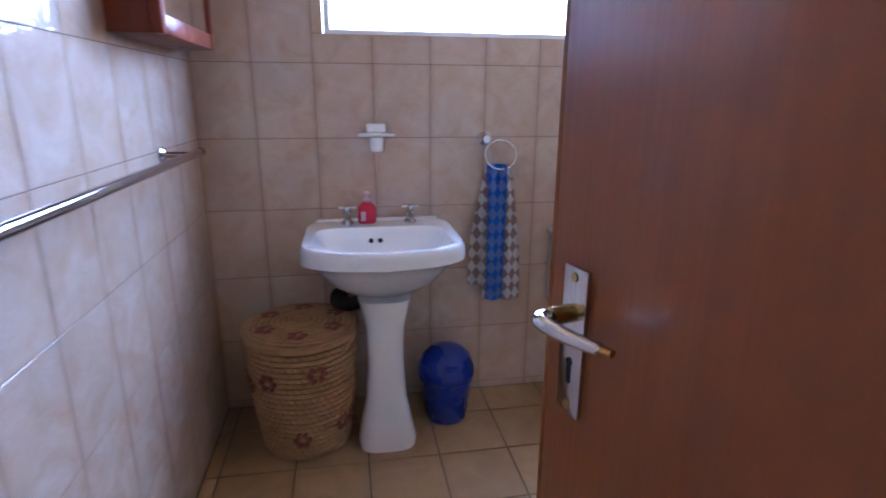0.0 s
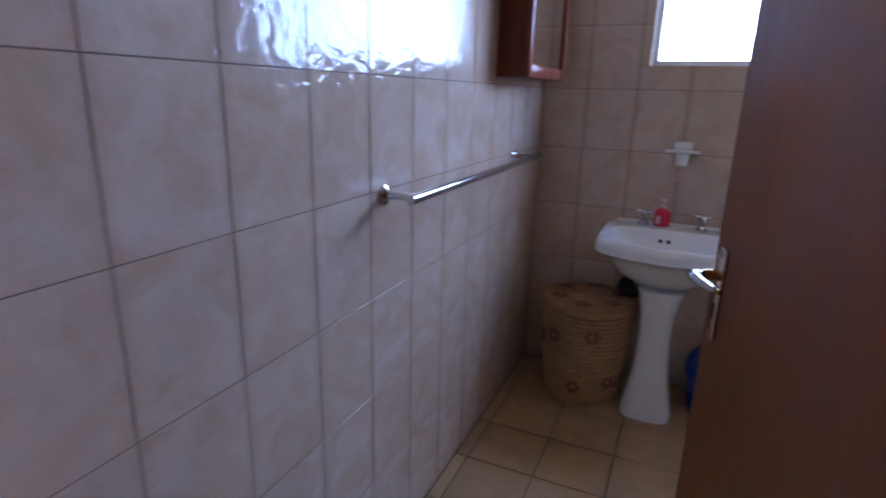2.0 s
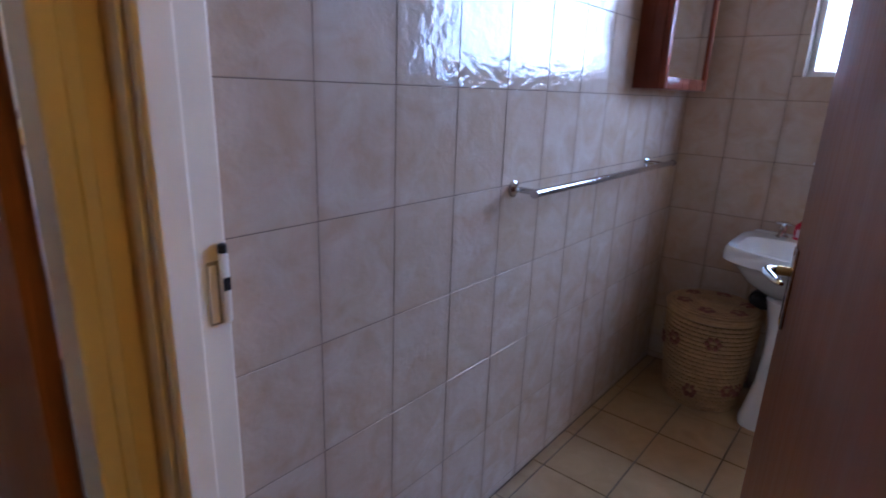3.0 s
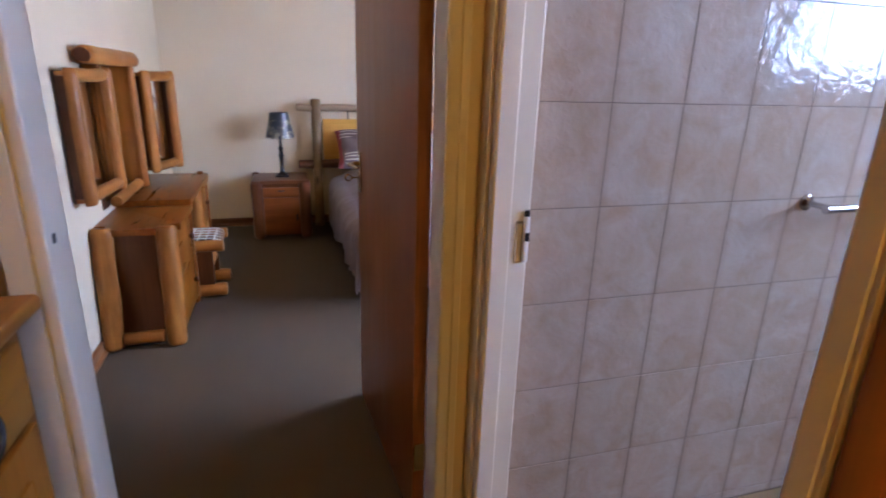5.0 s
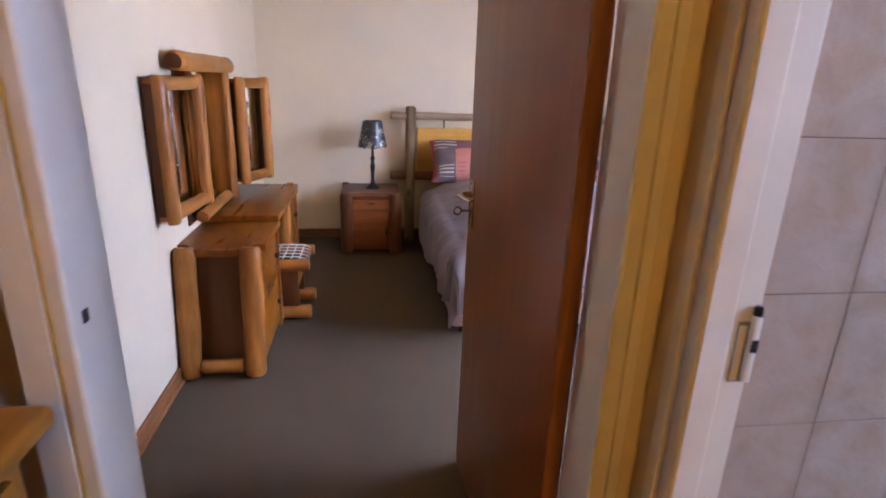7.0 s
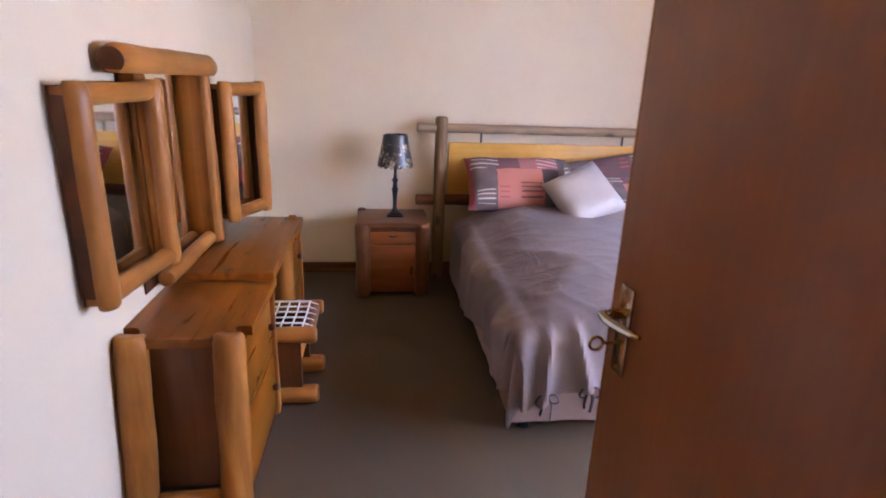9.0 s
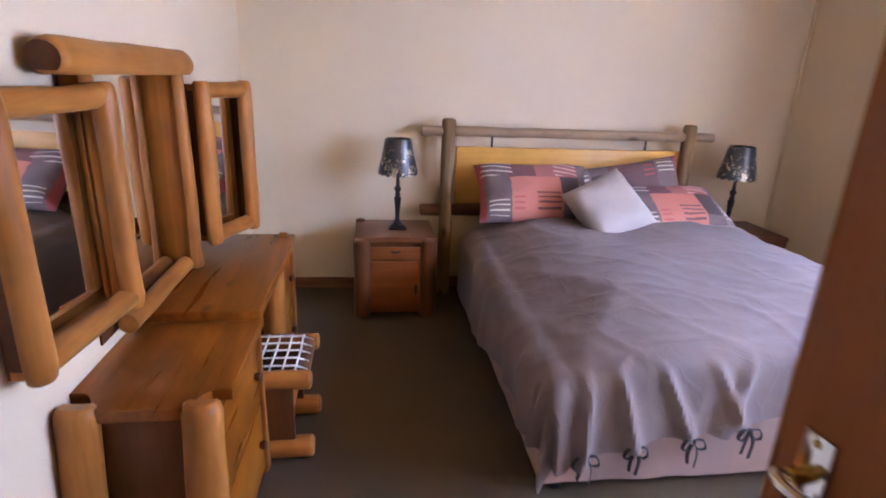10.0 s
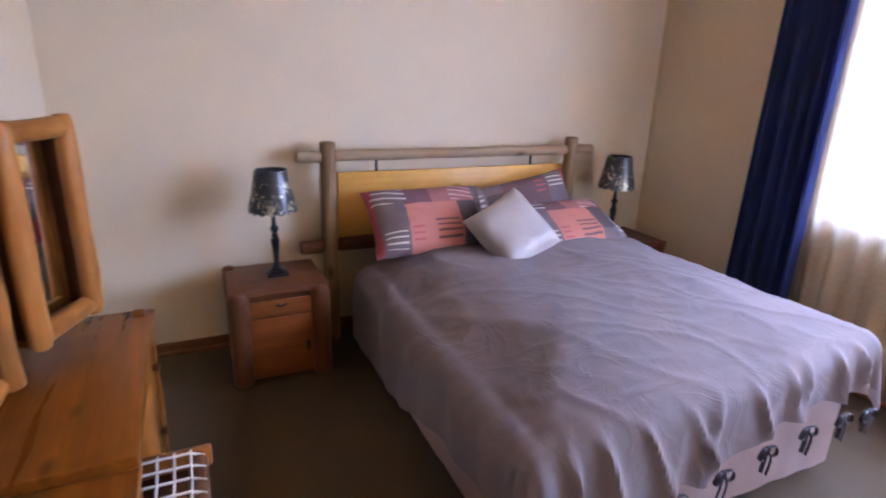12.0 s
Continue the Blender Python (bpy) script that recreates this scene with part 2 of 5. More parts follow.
def sheer_mat():
    m = bpy.data.materials.new("sheer_voile")
    t = nodes(m)
    out = node(t, "ShaderNodeOutputMaterial")
    a = node(t, "ShaderNodeBsdfDiffuse", {"Color": (0.74, 0.62, 0.46, 1)})
    c = node(t, "ShaderNodeBsdfTranslucent", {"Color": (0.8, 0.7, 0.55, 1)})
    d = node(t, "ShaderNodeBsdfTransparent", {"Color": (1, 1, 1, 1)})
    w = noise_of(t, coords(t, (1, 1, 0.2)), 300.0, 2)
    m1 = node(t, "ShaderNodeMixShader", {0: 0.5})
    m2 = node(t, "ShaderNodeMixShader")
    t.links.new(a.outputs[0], m1.inputs[1])
    t.links.new(c.outputs[0], m1.inputs[2])
    t.links.new(calc(t, "MULTIPLY_ADD", w, 0.3, 0.42), m2.inputs[0])
    t.links.new(m1.outputs[0], m2.inputs[1])
    t.links.new(d.outputs[0], m2.inputs[2])
    t.links.new(m2.outputs[0], out.inputs[0])
    return m


SHEER = sheer_mat()


def outdoors_mat():
    m = bpy.data.materials.new("bright_outdoors")
    t = nodes(m)
    out = node(t, "ShaderNodeOutputMaterial")
    e = node(t, "ShaderNodeEmission", {"Color": (0.88, 0.95, 1.0, 1), "Strength": 14.0})
    t.links.new(e.outputs[0], out.inputs[0])
    return m


OUTDOORS = outdoors_mat()


def patchwork_mat(name, main, second):
    """Printed cotton: coral, plum and grey blocks with short pale and dark bars."""
    m, t, b = base(name, 0.8)
    v = coords(t, (1, 1, 1), "Generated")
    wob = calc(t, "MULTIPLY_ADD", noise_of(t, v, 3.0, 2), 0.05, -0.025)
    u, w = calc(t, "ADD", node_sep(t, v, 0), wob), calc(t, "ADD", node_sep(t, v, 1), wob)

    def block(u0, u1, w0, w1):
        a = calc(t, "MULTIPLY", calc(t, "GREATER_THAN", u, u0), calc(t, "LESS_THAN", u, u1))
        return calc(t, "MULTIPLY", a, calc(t, "MULTIPLY", calc(t, "GREATER_THAN", w, w0), calc(t, "LESS_THAN", w, w1)))

    def bars(mask, sock, count, duty):
        return calc(t, "MULTIPLY", mask, calc(t, "GREATER_THAN", calc(t, "FRACT", calc(t, "MULTIPLY", sock, count)), duty))

    col = mix(t, band(t, noise_of(t, v, 6.0, 3), 0.3, 0.7), (0.13, 0.09, 0.088), (0.17, 0.125, 0.115))
    slant = calc(t, "ADD", w, calc(t, "MULTIPLY", u, 0.35))
    for mask, tone in ((block(0.27, 0.70, -1, 0.64), main), (block(0.27, 0.50, 0.64, 2), (0.15, 0.06, 0.06)), (block(0.50, 0.86, 0.64, 2), second),
                       (block(0.70, 0.86, 0.2, 0.64), (0.07, 0.05, 0.05)), (block(0.86, 2, -1, 0.55), (0.2, 0.165, 0.16)), (block(-1, 0.06, -1, 2), (0.33, 0.06, 0.06)),
                       (bars(block(0.08, 0.25, 0.06, 0.30), w, 15, 0.7), (0.62, 0.55, 0.42)), (bars(block(0.05, 0.30, 0.68, 0.95), slant, 12, 0.72), (0.6, 0.5, 0.46)),
                       (bars(block(0.48, 0.68, 0.12, 0.42), w, 13, 0.62), (0.12, 0.06, 0.06)), (bars(block(0.29, 0.38, 0.12, 0.36), w, 13, 0.7), (0.4, 0.08, 0.07)),
                       (bars(block(0.66, 0.86, 0.66, 0.92), slant, 13, 0.7), (0.58, 0.42, 0.38)), (bars(block(0.88, 0.97, 0.15, 0.45), w, 12, 0.6), (0.72, 0.68, 0.66))):
        col = mix(t, calc(t, "MULTIPLY", mask, 0.92), col, tone)
    t.links.new(col, b.inputs["Base Color"])
    bump(t, b, noise_of(t, coords(t), 350.0, 2), 0.3, 0.0008)
    return m


def node_sep(t, sock, k):
    n = node(t, "ShaderNodeSeparateXYZ")
    t.links.new(sock, n.inputs[0])
    return n.outputs[k]


PATCHWORK = patchwork_mat("patchwork_cotton", (0.50, 0.175, 0.115), (0.34, 0.12, 0.10))
PATCHWORK_PLUM = patchwork_mat("patchwork_cotton_plum", (0.13, 0.065, 0.06), (0.30, 0.06, 0.05))


def towel_mat():
    """Terry cloth with upright columns of blue and of brown and white lozenges."""
    m, t, b = base("lozenge_towel", 0.95)
    v = coords(t, (1, 1, 1), "Generated")
    x, y = node_sep(t, v, 0), node_sep(t, v, 2)
    fx = calc(t, "ABSOLUTE", calc(t, "SUBTRACT", calc(t, "FRACT", calc(t, "MULTIPLY", x, 6.0)), 0.5))
    fy = calc(t, "ABSOLUTE", calc(t, "SUBTRACT", calc(t, "FRACT", calc(t, "MULTIPLY", y, 10.0)), 0.5))
    dia = calc(t, "LESS_THAN", calc(t, "ADD", fx, fy), 0.5)
    blue = calc(t, "LESS_THAN", calc(t, "ABSOLUTE", calc(t, "SUBTRACT", x, 0.5)), 0.165)
    col = mix(t, blue, (0.36, 0.25, 0.21), (0.03, 0.20, 0.75))
    col = mix(t, calc(t, "MULTIPLY", dia, calc(t, "SUBTRACT", 1.0, calc(t, "MULTIPLY", blue, 0.75))), col, (0.78, 0.78, 0.78))
    t.links.new(col, b.inputs["Base Color"])
    bump(t, b, noise_of(t, coords(t), 260.0, 2), 0.6, 0.003)
    return m


TOWEL = towel_mat()


def shade_mat():
    """Black lacquered shade with a worn gold and silver leaf figure."""
    m, t, b = base("black_gold_shade", 0.32)
    v = coords(t)
    n = noise_of(t, v, 28.0, 5, 0.65, 1.2)
    big = noise_of(t, v, 8.0, 2)
    k = calc(t, "MULTIPLY", band(t, n, 0.52, 0.58), band(t, big, 0.42, 0.52))
    t.links.new(mix(t, k, (0.02, 0.022, 0.028), (0.5, 0.44, 0.3)), b.inputs["Base Color"])
    t.links.new(calc(t, "MULTIPLY", k, 0.6), b.inputs["Metallic"])
    return m


SHADE = shade_mat()


# ---- mesh helpers ----
def thing(name, at, label, category, group="", kind=""):
    return tagged(place_empty(name, at), label, category, group, kind)


def place_empty(name, at):
    e = new(name)
    e.empty_display_size = 0.1
    e.location = at
    return e


def origin(parent):
    p = Vector((0, 0, 0))
    while parent:
        p += parent.location
        parent = parent.parent
    return p


def part(name, bm, material, parent, label="", smooth=True):
    """Links a bmesh, drawn in world places, as one mesh under a thing or a part."""
    if parent:
        bmesh.ops.translate(bm, vec=-origin(parent), verts=bm.verts)
    bmesh.ops.recalc_face_normals(bm, faces=bm.faces)
    me = bpy.data.meshes.new(name)
    bm.to_mesh(me)
    bm.free()
    me.materials.append(material)
    if smooth:
        me.shade_smooth()
        me.set_sharp_from_angle(angle=radians(38))
    ob = new(name, me)
    if parent:
        ob.parent = parent
    if label:
        ob["label"] = label
    return ob


def structure(name, bm, material, label, category, smooth=False):
    return tagged(part(name, bm, material, None, smooth=smooth), label, category, "", "structure")


def box(bm, a, b, bevel=0.0, seg=2):
    r = bmesh.ops.create_cube(bm, size=1.0)
    vs = r["verts"]
    bmesh.ops.transform(bm, matrix=Matrix.Translation([(p + q) / 2 for p, q in zip(a, b)]) @ Matrix.Diagonal([abs(q - p) for p, q in zip(a, b)] + [1]), verts=vs)
    if bevel:
        es = {e for v in vs for e in v.link_edges}
        bmesh.ops.bevel(bm, geom=list(es), offset=bevel, segments=seg, affect="EDGES", profile=0.5)
    return bm


def boxes(*pairs, bevel=0.0):
    bm = bmesh.new()
    for a, b in pairs:
        box(bm, a, b, bevel)
    return bm


def frame_axes(d):
    d = d.normalized()
    up = Vector((0, 0, 1)) if abs(d.z) < 0.9 else Vector((1, 0, 0))
    s = d.cross(up).normalized()
    return s, s.cross(d).normalized()


def skin(bm, rings, close_ends=True, loop=True):
    vs = [[bm.verts.new(p) for p in ring] for ring in rings]
    n = len(vs[0])
    for r0, r1 in zip(vs, vs[1:]):
        for i in range(n if loop else n - 1):
            bm.faces.new((r0[i], r0[(i + 1) % n], r1[(i + 1) % n], r1[i]))
    if close_ends:
        bm.faces.new(vs[0])
        bm.faces.new(vs[-1])
    return bm


def log(bm, p, q, r, flat=None, cut=0.0, wob=0.06, seg=16, n=9, seed=0.0, soft=0.35, taper=1.0):
    """A peeled log from p to q with uneven girth and rounded ends; flat: a direction in which it is sawn off at cut radii from its middle."""
    p, q = Vector(p), Vector(q)
    d = q - p
    s, u = frame_axes(d)
    rings = []
    length = d.length
    steps = [0, soft * r * 0.3 / length, soft * r / length] + [i / n for i in range(1, n)] + [1 - soft * r / length, 1 - soft * r * 0.3 / length, 1]
    caps = {0: 0.72, 1: 0.9, len(steps) - 2: 0.9, len(steps) - 1: 0.72}
    for k, f in enumerate(steps):
        c = p + d * f
        ring = []
        for i in range(seg):
            a = 2 * math.pi * i / seg
            o = s * math.cos(a) + u * math.sin(a)
            rr = r * (1 + (taper - 1) * f) * (1 + wob * noise.noise(Vector((f * length * 6 + seed, math.cos(a) * 0.8, math.sin(a) * 0.8 + seed))))
            o = o * rr * caps.get(k, 1.0)
            if flat is not None:
                fl = Vector(flat)
                over = o.dot(fl) - cut * r
                if over > 0:
                    o = o - fl * over
            ring.append(c + o)
        rings.append(ring)
    return skin(bm, rings)


def tube(bm, pts, r, seg=10, flat=1.0):
    pts = [Vector(p) for p in pts]
    rings = []
    prev = None
    for i, p in enumerate(pts):
        d = (pts[min(i + 1, len(pts) - 1)] - pts[max(i - 1, 0)]).normalized()
        if prev is None:
            s, u = frame_axes(d)
        else:
            s = (prev - d * prev.dot(d)).normalized()
            u = s.cross(d)
        prev = s
        rr = r[i] if isinstance(r, (list, tuple)) else r
        rings.append([p + s * math.cos(2 * math.pi * k / seg) * rr + u * math.sin(2 * math.pi * k / seg) * rr * flat for k in range(seg)])
    return skin(bm, rings)


def curve_pts(ctrl, n=8):
    """Points of a smooth line through the control points."""
    c = [Vector(p) for p in ctrl]
    c = [2 * c[0] - c[1]] + c + [2 * c[-1] - c[-2]]
    out = []
    for i in range(1, len(c) - 2):
        for k in range(n):
            f = k / n
            a, b, d, e = c[i - 1], c[i], c[i + 1], c[i + 2]
            out.append(0.5 * ((2 * b) + (d - a) * f + (2 * a - 5 * b + 4 * d - e) * f * f + (3 * b - a - 3 * d + e) * f ** 3))
    return out + [c[-2]]


def lathe(bm, prof, at, seg=28, close=True):
    """prof: (radius, height) from below upwards."""
    at = Vector(at)
    return skin(bm, [[at + Vector((r * math.cos(2 * math.pi * k / seg), r * math.sin(2 * math.pi * k / seg), z)) for k in range(seg)] for r, z in prof], close)


def prism(bm, outline, z0, z1, bevel=0.0):
    lo = [bm.verts.new((x, y, z0)) for x, y in outline]
    hi = [bm.verts.new((x, y, z1)) for x, y in outline]
    n = len(outline)
    bm.faces.new(lo)
    top = bm.faces.new(hi)
    for i in range(n):
        bm.faces.new((lo[i], lo[(i + 1) % n], hi[(i + 1) % n], hi[i]))
    if bevel:
        bmesh.ops.bevel(bm, geom=list(top.edges), offset=bevel, segments=3, affect="EDGES", profile=0.5)
    return bm


def turned(bm, centre, degrees):
    bmesh.ops.rotate(bm, cent=centre, matrix=Matrix.Rotation(radians(degrees), 3, "Z"), verts=bm.verts)
    return bm


# ---- setting ----
TOP = 2.5
BX0, BY1, BX1 = -0.69, 2.125, 1.35      # bathroom: tiled west wall, north wall, east wall
WN = (-0.234, 0.96, 1.457, 2.20)        # bathroom window
BW = (-3.42, -0.95, 0.86, 2.12)         # bedroom window
HALL_N, HALL_W, HALL_S = -0.38, -0.706, -1.78
BED_E, BED_W, BED_N, BED_S = -0.86, -4.72, 1.87, -1.775

structure("floor_bedroom", boxes(((BED_W - 0.2, BED_S - 0.2, -0.12), (-0.78, BED_N + 0.2, 0.0))), CARPET, "olive brown cut-pile carpet wall to wall", "floor")
structure("floor_passage", boxes(((-0.78, HALL_S - 0.2, -0.12), (2.4, -0.32, 0.0))), CARPET, "olive brown carpet in the passage", "floor")
bath_floor = structure("floor_bathroom", boxes(((-0.8, -0.32, -0.12), (BX1 + 0.1, BY1 + 0.15, -0.004))), FLOOR_GROUT, "beige square floor tiles with dark joints", "floor")
structure("ceiling", boxes(((BED_W - 0.2, BED_S - 0.2, TOP), (2.4, 2.4, TOP + 0.1))), CEILING, "varnished knotty pine ceiling", "ceiling")

# Bathroom walls carry the tiles, joints show as the grout behind them.
wall_bw = structure("wall_bathroom_west", boxes(((-0.76, -0.29, 0), (BX0 - 0.0009, BY1, TOP))), GROUT, "cream glazed wall tiles with brown joints", "wall")
wall_bn = structure("wall_bathroom_north", boxes(
    ((-0.86, BY1 + 0.0009, 0), (BX1 + 0.1, BY1 + 0.17, WN[2] - 0.004)), ((-0.86, BY1 + 0.0009, WN[3]), (BX1 + 0.1, BY1 + 0.17, TOP)),
    ((-0.86, BY1 + 0.0009, WN[2] - 0.004), (WN[0] - 0.004, BY1 + 0.17, WN[3])), ((WN[1] + 0.004, BY1 + 0.0009, WN[2] - 0.004), (BX1 + 0.1, BY1 + 0.17, WN[3]))),
    GROUT, "cream glazed tiles round the bathroom window", "wall")
structure("wall_bathroom_east", boxes(((BX1, -0.29, 0), (BX1 + 0.1, BY1, TOP))), TILE, "beige glazed wall", "wall")
structure("wall_bathroom_south", boxes(((-0.706, HALL_N, 0), (-0.63, -0.29, TOP)), ((0.256, HALL_N, 0), (BX1 + 0.1, -0.29, TOP)), ((-0.63, HALL_N, 2.105), (0.256, -0.29, TOP))),
          PASSAGE_PLASTER, "cream plastered wall with the bathroom doorway", "wall")
structure("wall_bedroom_east", boxes(((BED_E, -0.42, 0), (HALL_W, -0.29, TOP)), ((BED_E, -0.29, 0), (-0.76, BED_N + 0.1, TOP)),
                                     ((BED_E, BED_S - 0.1, 0), (HALL_W, -1.365, TOP)), ((BED_E, -1.365, 2.1), (HALL_W, -0.42, TOP))),
          PASSAGE_PLASTER, "cream plastered wall with the bedroom doorway", "wall")
structure("wall_bedroom_west", boxes(((BED_W - 0.15, BED_S - 0.15, 0), (BED_W, BED_N + 0.15, TOP))), PLASTER, "cream plastered wall behind the bed", "wall")
structure("wall_bedroom_south", boxes(((BED_W, BED_S - 0.15, 0), (BED_E, BED_S, TOP))), PLASTER, "cream plastered wall behind the dresser", "wall")
structure("wall_bedroom_north", boxes(((BED_W, BED_N, 0), (BW[0], BED_N + 0.15, TOP)), ((BW[1], BED_N, 0), (BED_E, BED_N + 0.15, TOP)),
                                      ((BW[0], BED_N, 0), (BW[1], BED_N + 0.15, BW[2])), ((BW[0], BED_N, BW[3]), (BW[1], BED_N + 0.15, TOP))),
          PLASTER, "cream plastered wall with a wide window", "wall")
structure("wall_passage_south", boxes(((HALL_W, HALL_S - 0.1, 0), (2.4, HALL_S, TOP))), PASSAGE_PLASTER, "plain cream passage wall", "wall")
structure("wall_passage_east", boxes(((2.3, HALL_S, 0), (2.4, HALL_N, TOP))), PASSAGE_PLASTER, "plain cream passage wall end", "wall")
structure("wall_passage_north", boxes(((BX1 + 0.1, HALL_N, 0), (2.4, HALL_N + 0.09, TOP))), PASSAGE_PLASTER, "plain cream passage wall", "wall")


def skirting(name, a, b, along, label):
    """Wooden skirting with a small quadrant bead at its foot."""
    bm = bmesh.new()
    d, o = (Vector(b) - Vector(a)), Vector(along)
    prof = [(0, 0), (0.028, 0), (0.028, 0.012), (0.022, 0.02), (0.015, 0.024), (0.015, 0.062), (0.009, 0.07), (0, 0.07)]
    skin(bm, [[Vector(p) + o * w + Vector((0, 0, h)) for w, h in prof] for p in (a, b)])
    return structure(name, bm, SKIRT if abs(d.x) > abs(d.y) else SKIRT_Y, label, "skirting", smooth=False)


skirting("baseboard_south", (BED_W, BED_S, 0), (BED_E - 0.03, BED_S, 0), (0, 1, 0), "varnished wooden skirting along the bedroom wall")
skirting("baseboard_west", (BED_W, BED_S + 0.03, 0), (BED_W, BED_N - 0.03, 0), (1, 0, 0), "dark wooden skirting behind the bed")
skirting("baseboard_north", (BED_W + 0.03, BED_N, 0), (BED_E, BED_N, 0), (0, -1, 0), "dark wooden skirting under the window")
structure("trim", boxes(((BED_W, BED_N - 0.016, 0.07), (BED_W + 0.016, BED_N, TOP)), bevel=0.004), PLASTER, "thin painted bead in the wall corner", "trim")


# ---- windows ----
def window(name, x0, x1, z0, z1, y, thick, panes, label):
    """A painted steel window with upright bars and glass, sill inside."""
    w = tagged(place_empty(name, ((x0 + x1) / 2, y, z0)), label, "window", "", "structure")
    part("window_frame", boxes(((x0, y, z0), (x0 + 0.025, y + 0.04, z1)), ((x1 - 0.025, y, z0), (x1, y + 0.04, z1)),
                               ((x0 + 0.025, y, z0), (x1 - 0.025, y + 0.04, z0 + 0.025)), ((x0 + 0.025, y, z1 - 0.025), (x1 - 0.025, y + 0.04, z1))), WHITE_PAINT, w, smooth=False)
    for i in range(panes):
        a = x0 + 0.04 + (x1 - x0 - 0.08) * i / panes
        b = x0 + 0.04 + (x1 - x0 - 0.08) * (i + 1) / panes
        g = part("pane", boxes(((a + 0.002, y + 0.017, z0 + 0.042), (b - 0.002, y + 0.021, z1 - 0.042))), GLASS, w, smooth=False)
        g.visible_shadow = False
        if i:
            part("glazing_bar", boxes(((a - 0.012, y + 0.005, z0 + 0.041), (a + 0.012, y + 0.035, z1 - 0.041))), WHITE_PAINT, w, smooth=False)
    return w


window("window_1", WN[0], WN[1], WN[2], WN[3], BY1 + 0.1, 0.15, 1, "white steel bathroom window in bright daylight")
window("window_2", BW[0], BW[1], BW[2], BW[3], BED_N + 0.07, 0.15, 3, "wide white steel bedroom window behind voile")
structure("backdrop_bathroom", boxes(((-1.6, 2.95, 0.6), (2.6, 2.96, 3.4))), OUTDOORS, "bright hazy daylight outside", "backdrop")
structure("backdrop_bedroom", boxes(((-18, 8.0, -1.0), (3.0, 8.1, 3.3))), OUTDOORS, "bright hazy daylight outside", "backdrop")


# ---- door frames and doors ----
def rebate_jamb(bm, corner, face, inward, through_dir, z0, z1, stop, depth, channel):
    """One jamb of a pressed steel frame: face with a pressed channel, stop and rebate; corner: passage-side inner corner."""
    c, i, d = Vector(corner), Vector(inward), Vector(through_dir)
    c0, c1, floor_ = channel
    prof = [(-face, 0.002), (-face, -0.009), (-face + 0.003, -0.012), (-c1 - 0.002, -0.012), (-c1, floor_), (-c0, floor_), (-c0 + 0.002, -0.012),
            (-0.006, -0.012), (-0.002, -0.010), (0.0, -0.006), (0.0, stop - 0.003), (-0.003, stop), (-0.016, stop), (-0.016, depth - 0.004), (-0.02, depth), (-face, depth)]
    skin(bm, [[c + i * a + d * b + Vector((0, 0, z)) for a, b in prof] for z in (z0, z1)])
    return bm


def door_frame(name, hinge_c, lock_c, inward, through_dir, stop, depth, label, face, lock_face, channel, hinge_channel):
    """inward: from the lock jamb towards the hinge jamb."""
    f = tagged(place_empty(name, lock_c), label, "door frame", "", "structure")
    i = Vector(inward)
    part("lock_jamb", rebate_jamb(bmesh.new(), lock_c, lock_face, i, through_dir, 0, 2.05, stop, depth, channel), FRAME_PAINT, f, smooth=False)
    part("hinge_jamb", rebate_jamb(bmesh.new(), hinge_c, face, -i, through_dir, 0, 2.05, stop, depth, hinge_channel), FRAME_PAINT, f, smooth=False)
    d = Vector(through_dir)
    a, b = Vector(lock_c) - i * lock_face, Vector(hinge_c) + i * face
    bm = bmesh.new()
    prof = [(0.055, -0.012), (0.0, -0.012), (0.0, stop), (0.016, stop), (0.016, depth), (0.055, depth)]
    skin(bm, [[p + d * w + Vector((0, 0, 2.05 + h)) for h, w in prof] for p in (a, b)])
    part("head", bm, FRAME_PAINT, f, smooth=False)
    return f


bath_frame = door_frame("door_frame_bathroom", (0.216, HALL_N, 0), (-0.575, HALL_N, 0), (1, 0, 0), (0, 1, 0), 0.038, 0.092, "cream painted steel frame of the bathroom door", 0.04, 0.078, (0.021, 0.045, -0.003), (0.030, 0.034, -0.010))
bed_frame = door_frame("door_frame_bedroom", (HALL_W, -0.47, 0), (HALL_W, -1.305, 0), (0, 1, 0), (-1, 0, 0), 0.09, 0.16, "cream painted steel frame of the bedroom door", 0.055, 0.086, (0.026, 0.033, -0.004), (0.026, 0.033, -0.004))
# Strike box of the bathroom lock: mortice with painted-in shade, roller catch and screws.
part("strike_slot", boxes(((-0.5925, -0.322, 0.99), (-0.5895, -0.300, 1.092))), SLOT_SHADE, bath_frame, "strike slot with its shade in the grey colour", smooth=False)
part("strike_liner", boxes(((-0.5895, -0.321, 0.994), (-0.5875, -0.309, 1.086))), FRAME_PAINT, bath_frame, "painted strike liner", smooth=False)
bm = bmesh.new()
box(bm, (-0.5905, -0.305, 0.992), (-0.5795, -0.2905, 1.104), 0.004)
part("strike_keep", bm, WHITE_PAINT, bath_frame, "painted strike keep")
part("strike_latch", boxes(((-0.5796, -0.3035, 1.045), (-0.5785, -0.292, 1.066))), IRON, bath_frame, "dark latch window", smooth=False)
part("strike_screw", lathe(bmesh.new(), [(0.007, 0), (0.007, 0.012), (0.004, 0.015)], (-0.586, -0.298, 1.104), 12), IRON, bath_frame)
part("strike_hole", boxes(((HALL_W - 0.034, -1.3055, 1.052), (HALL_W - 0.020, -1.3025, 1.072))), BLACK, bed_frame, "dark bolt hole", smooth=False)


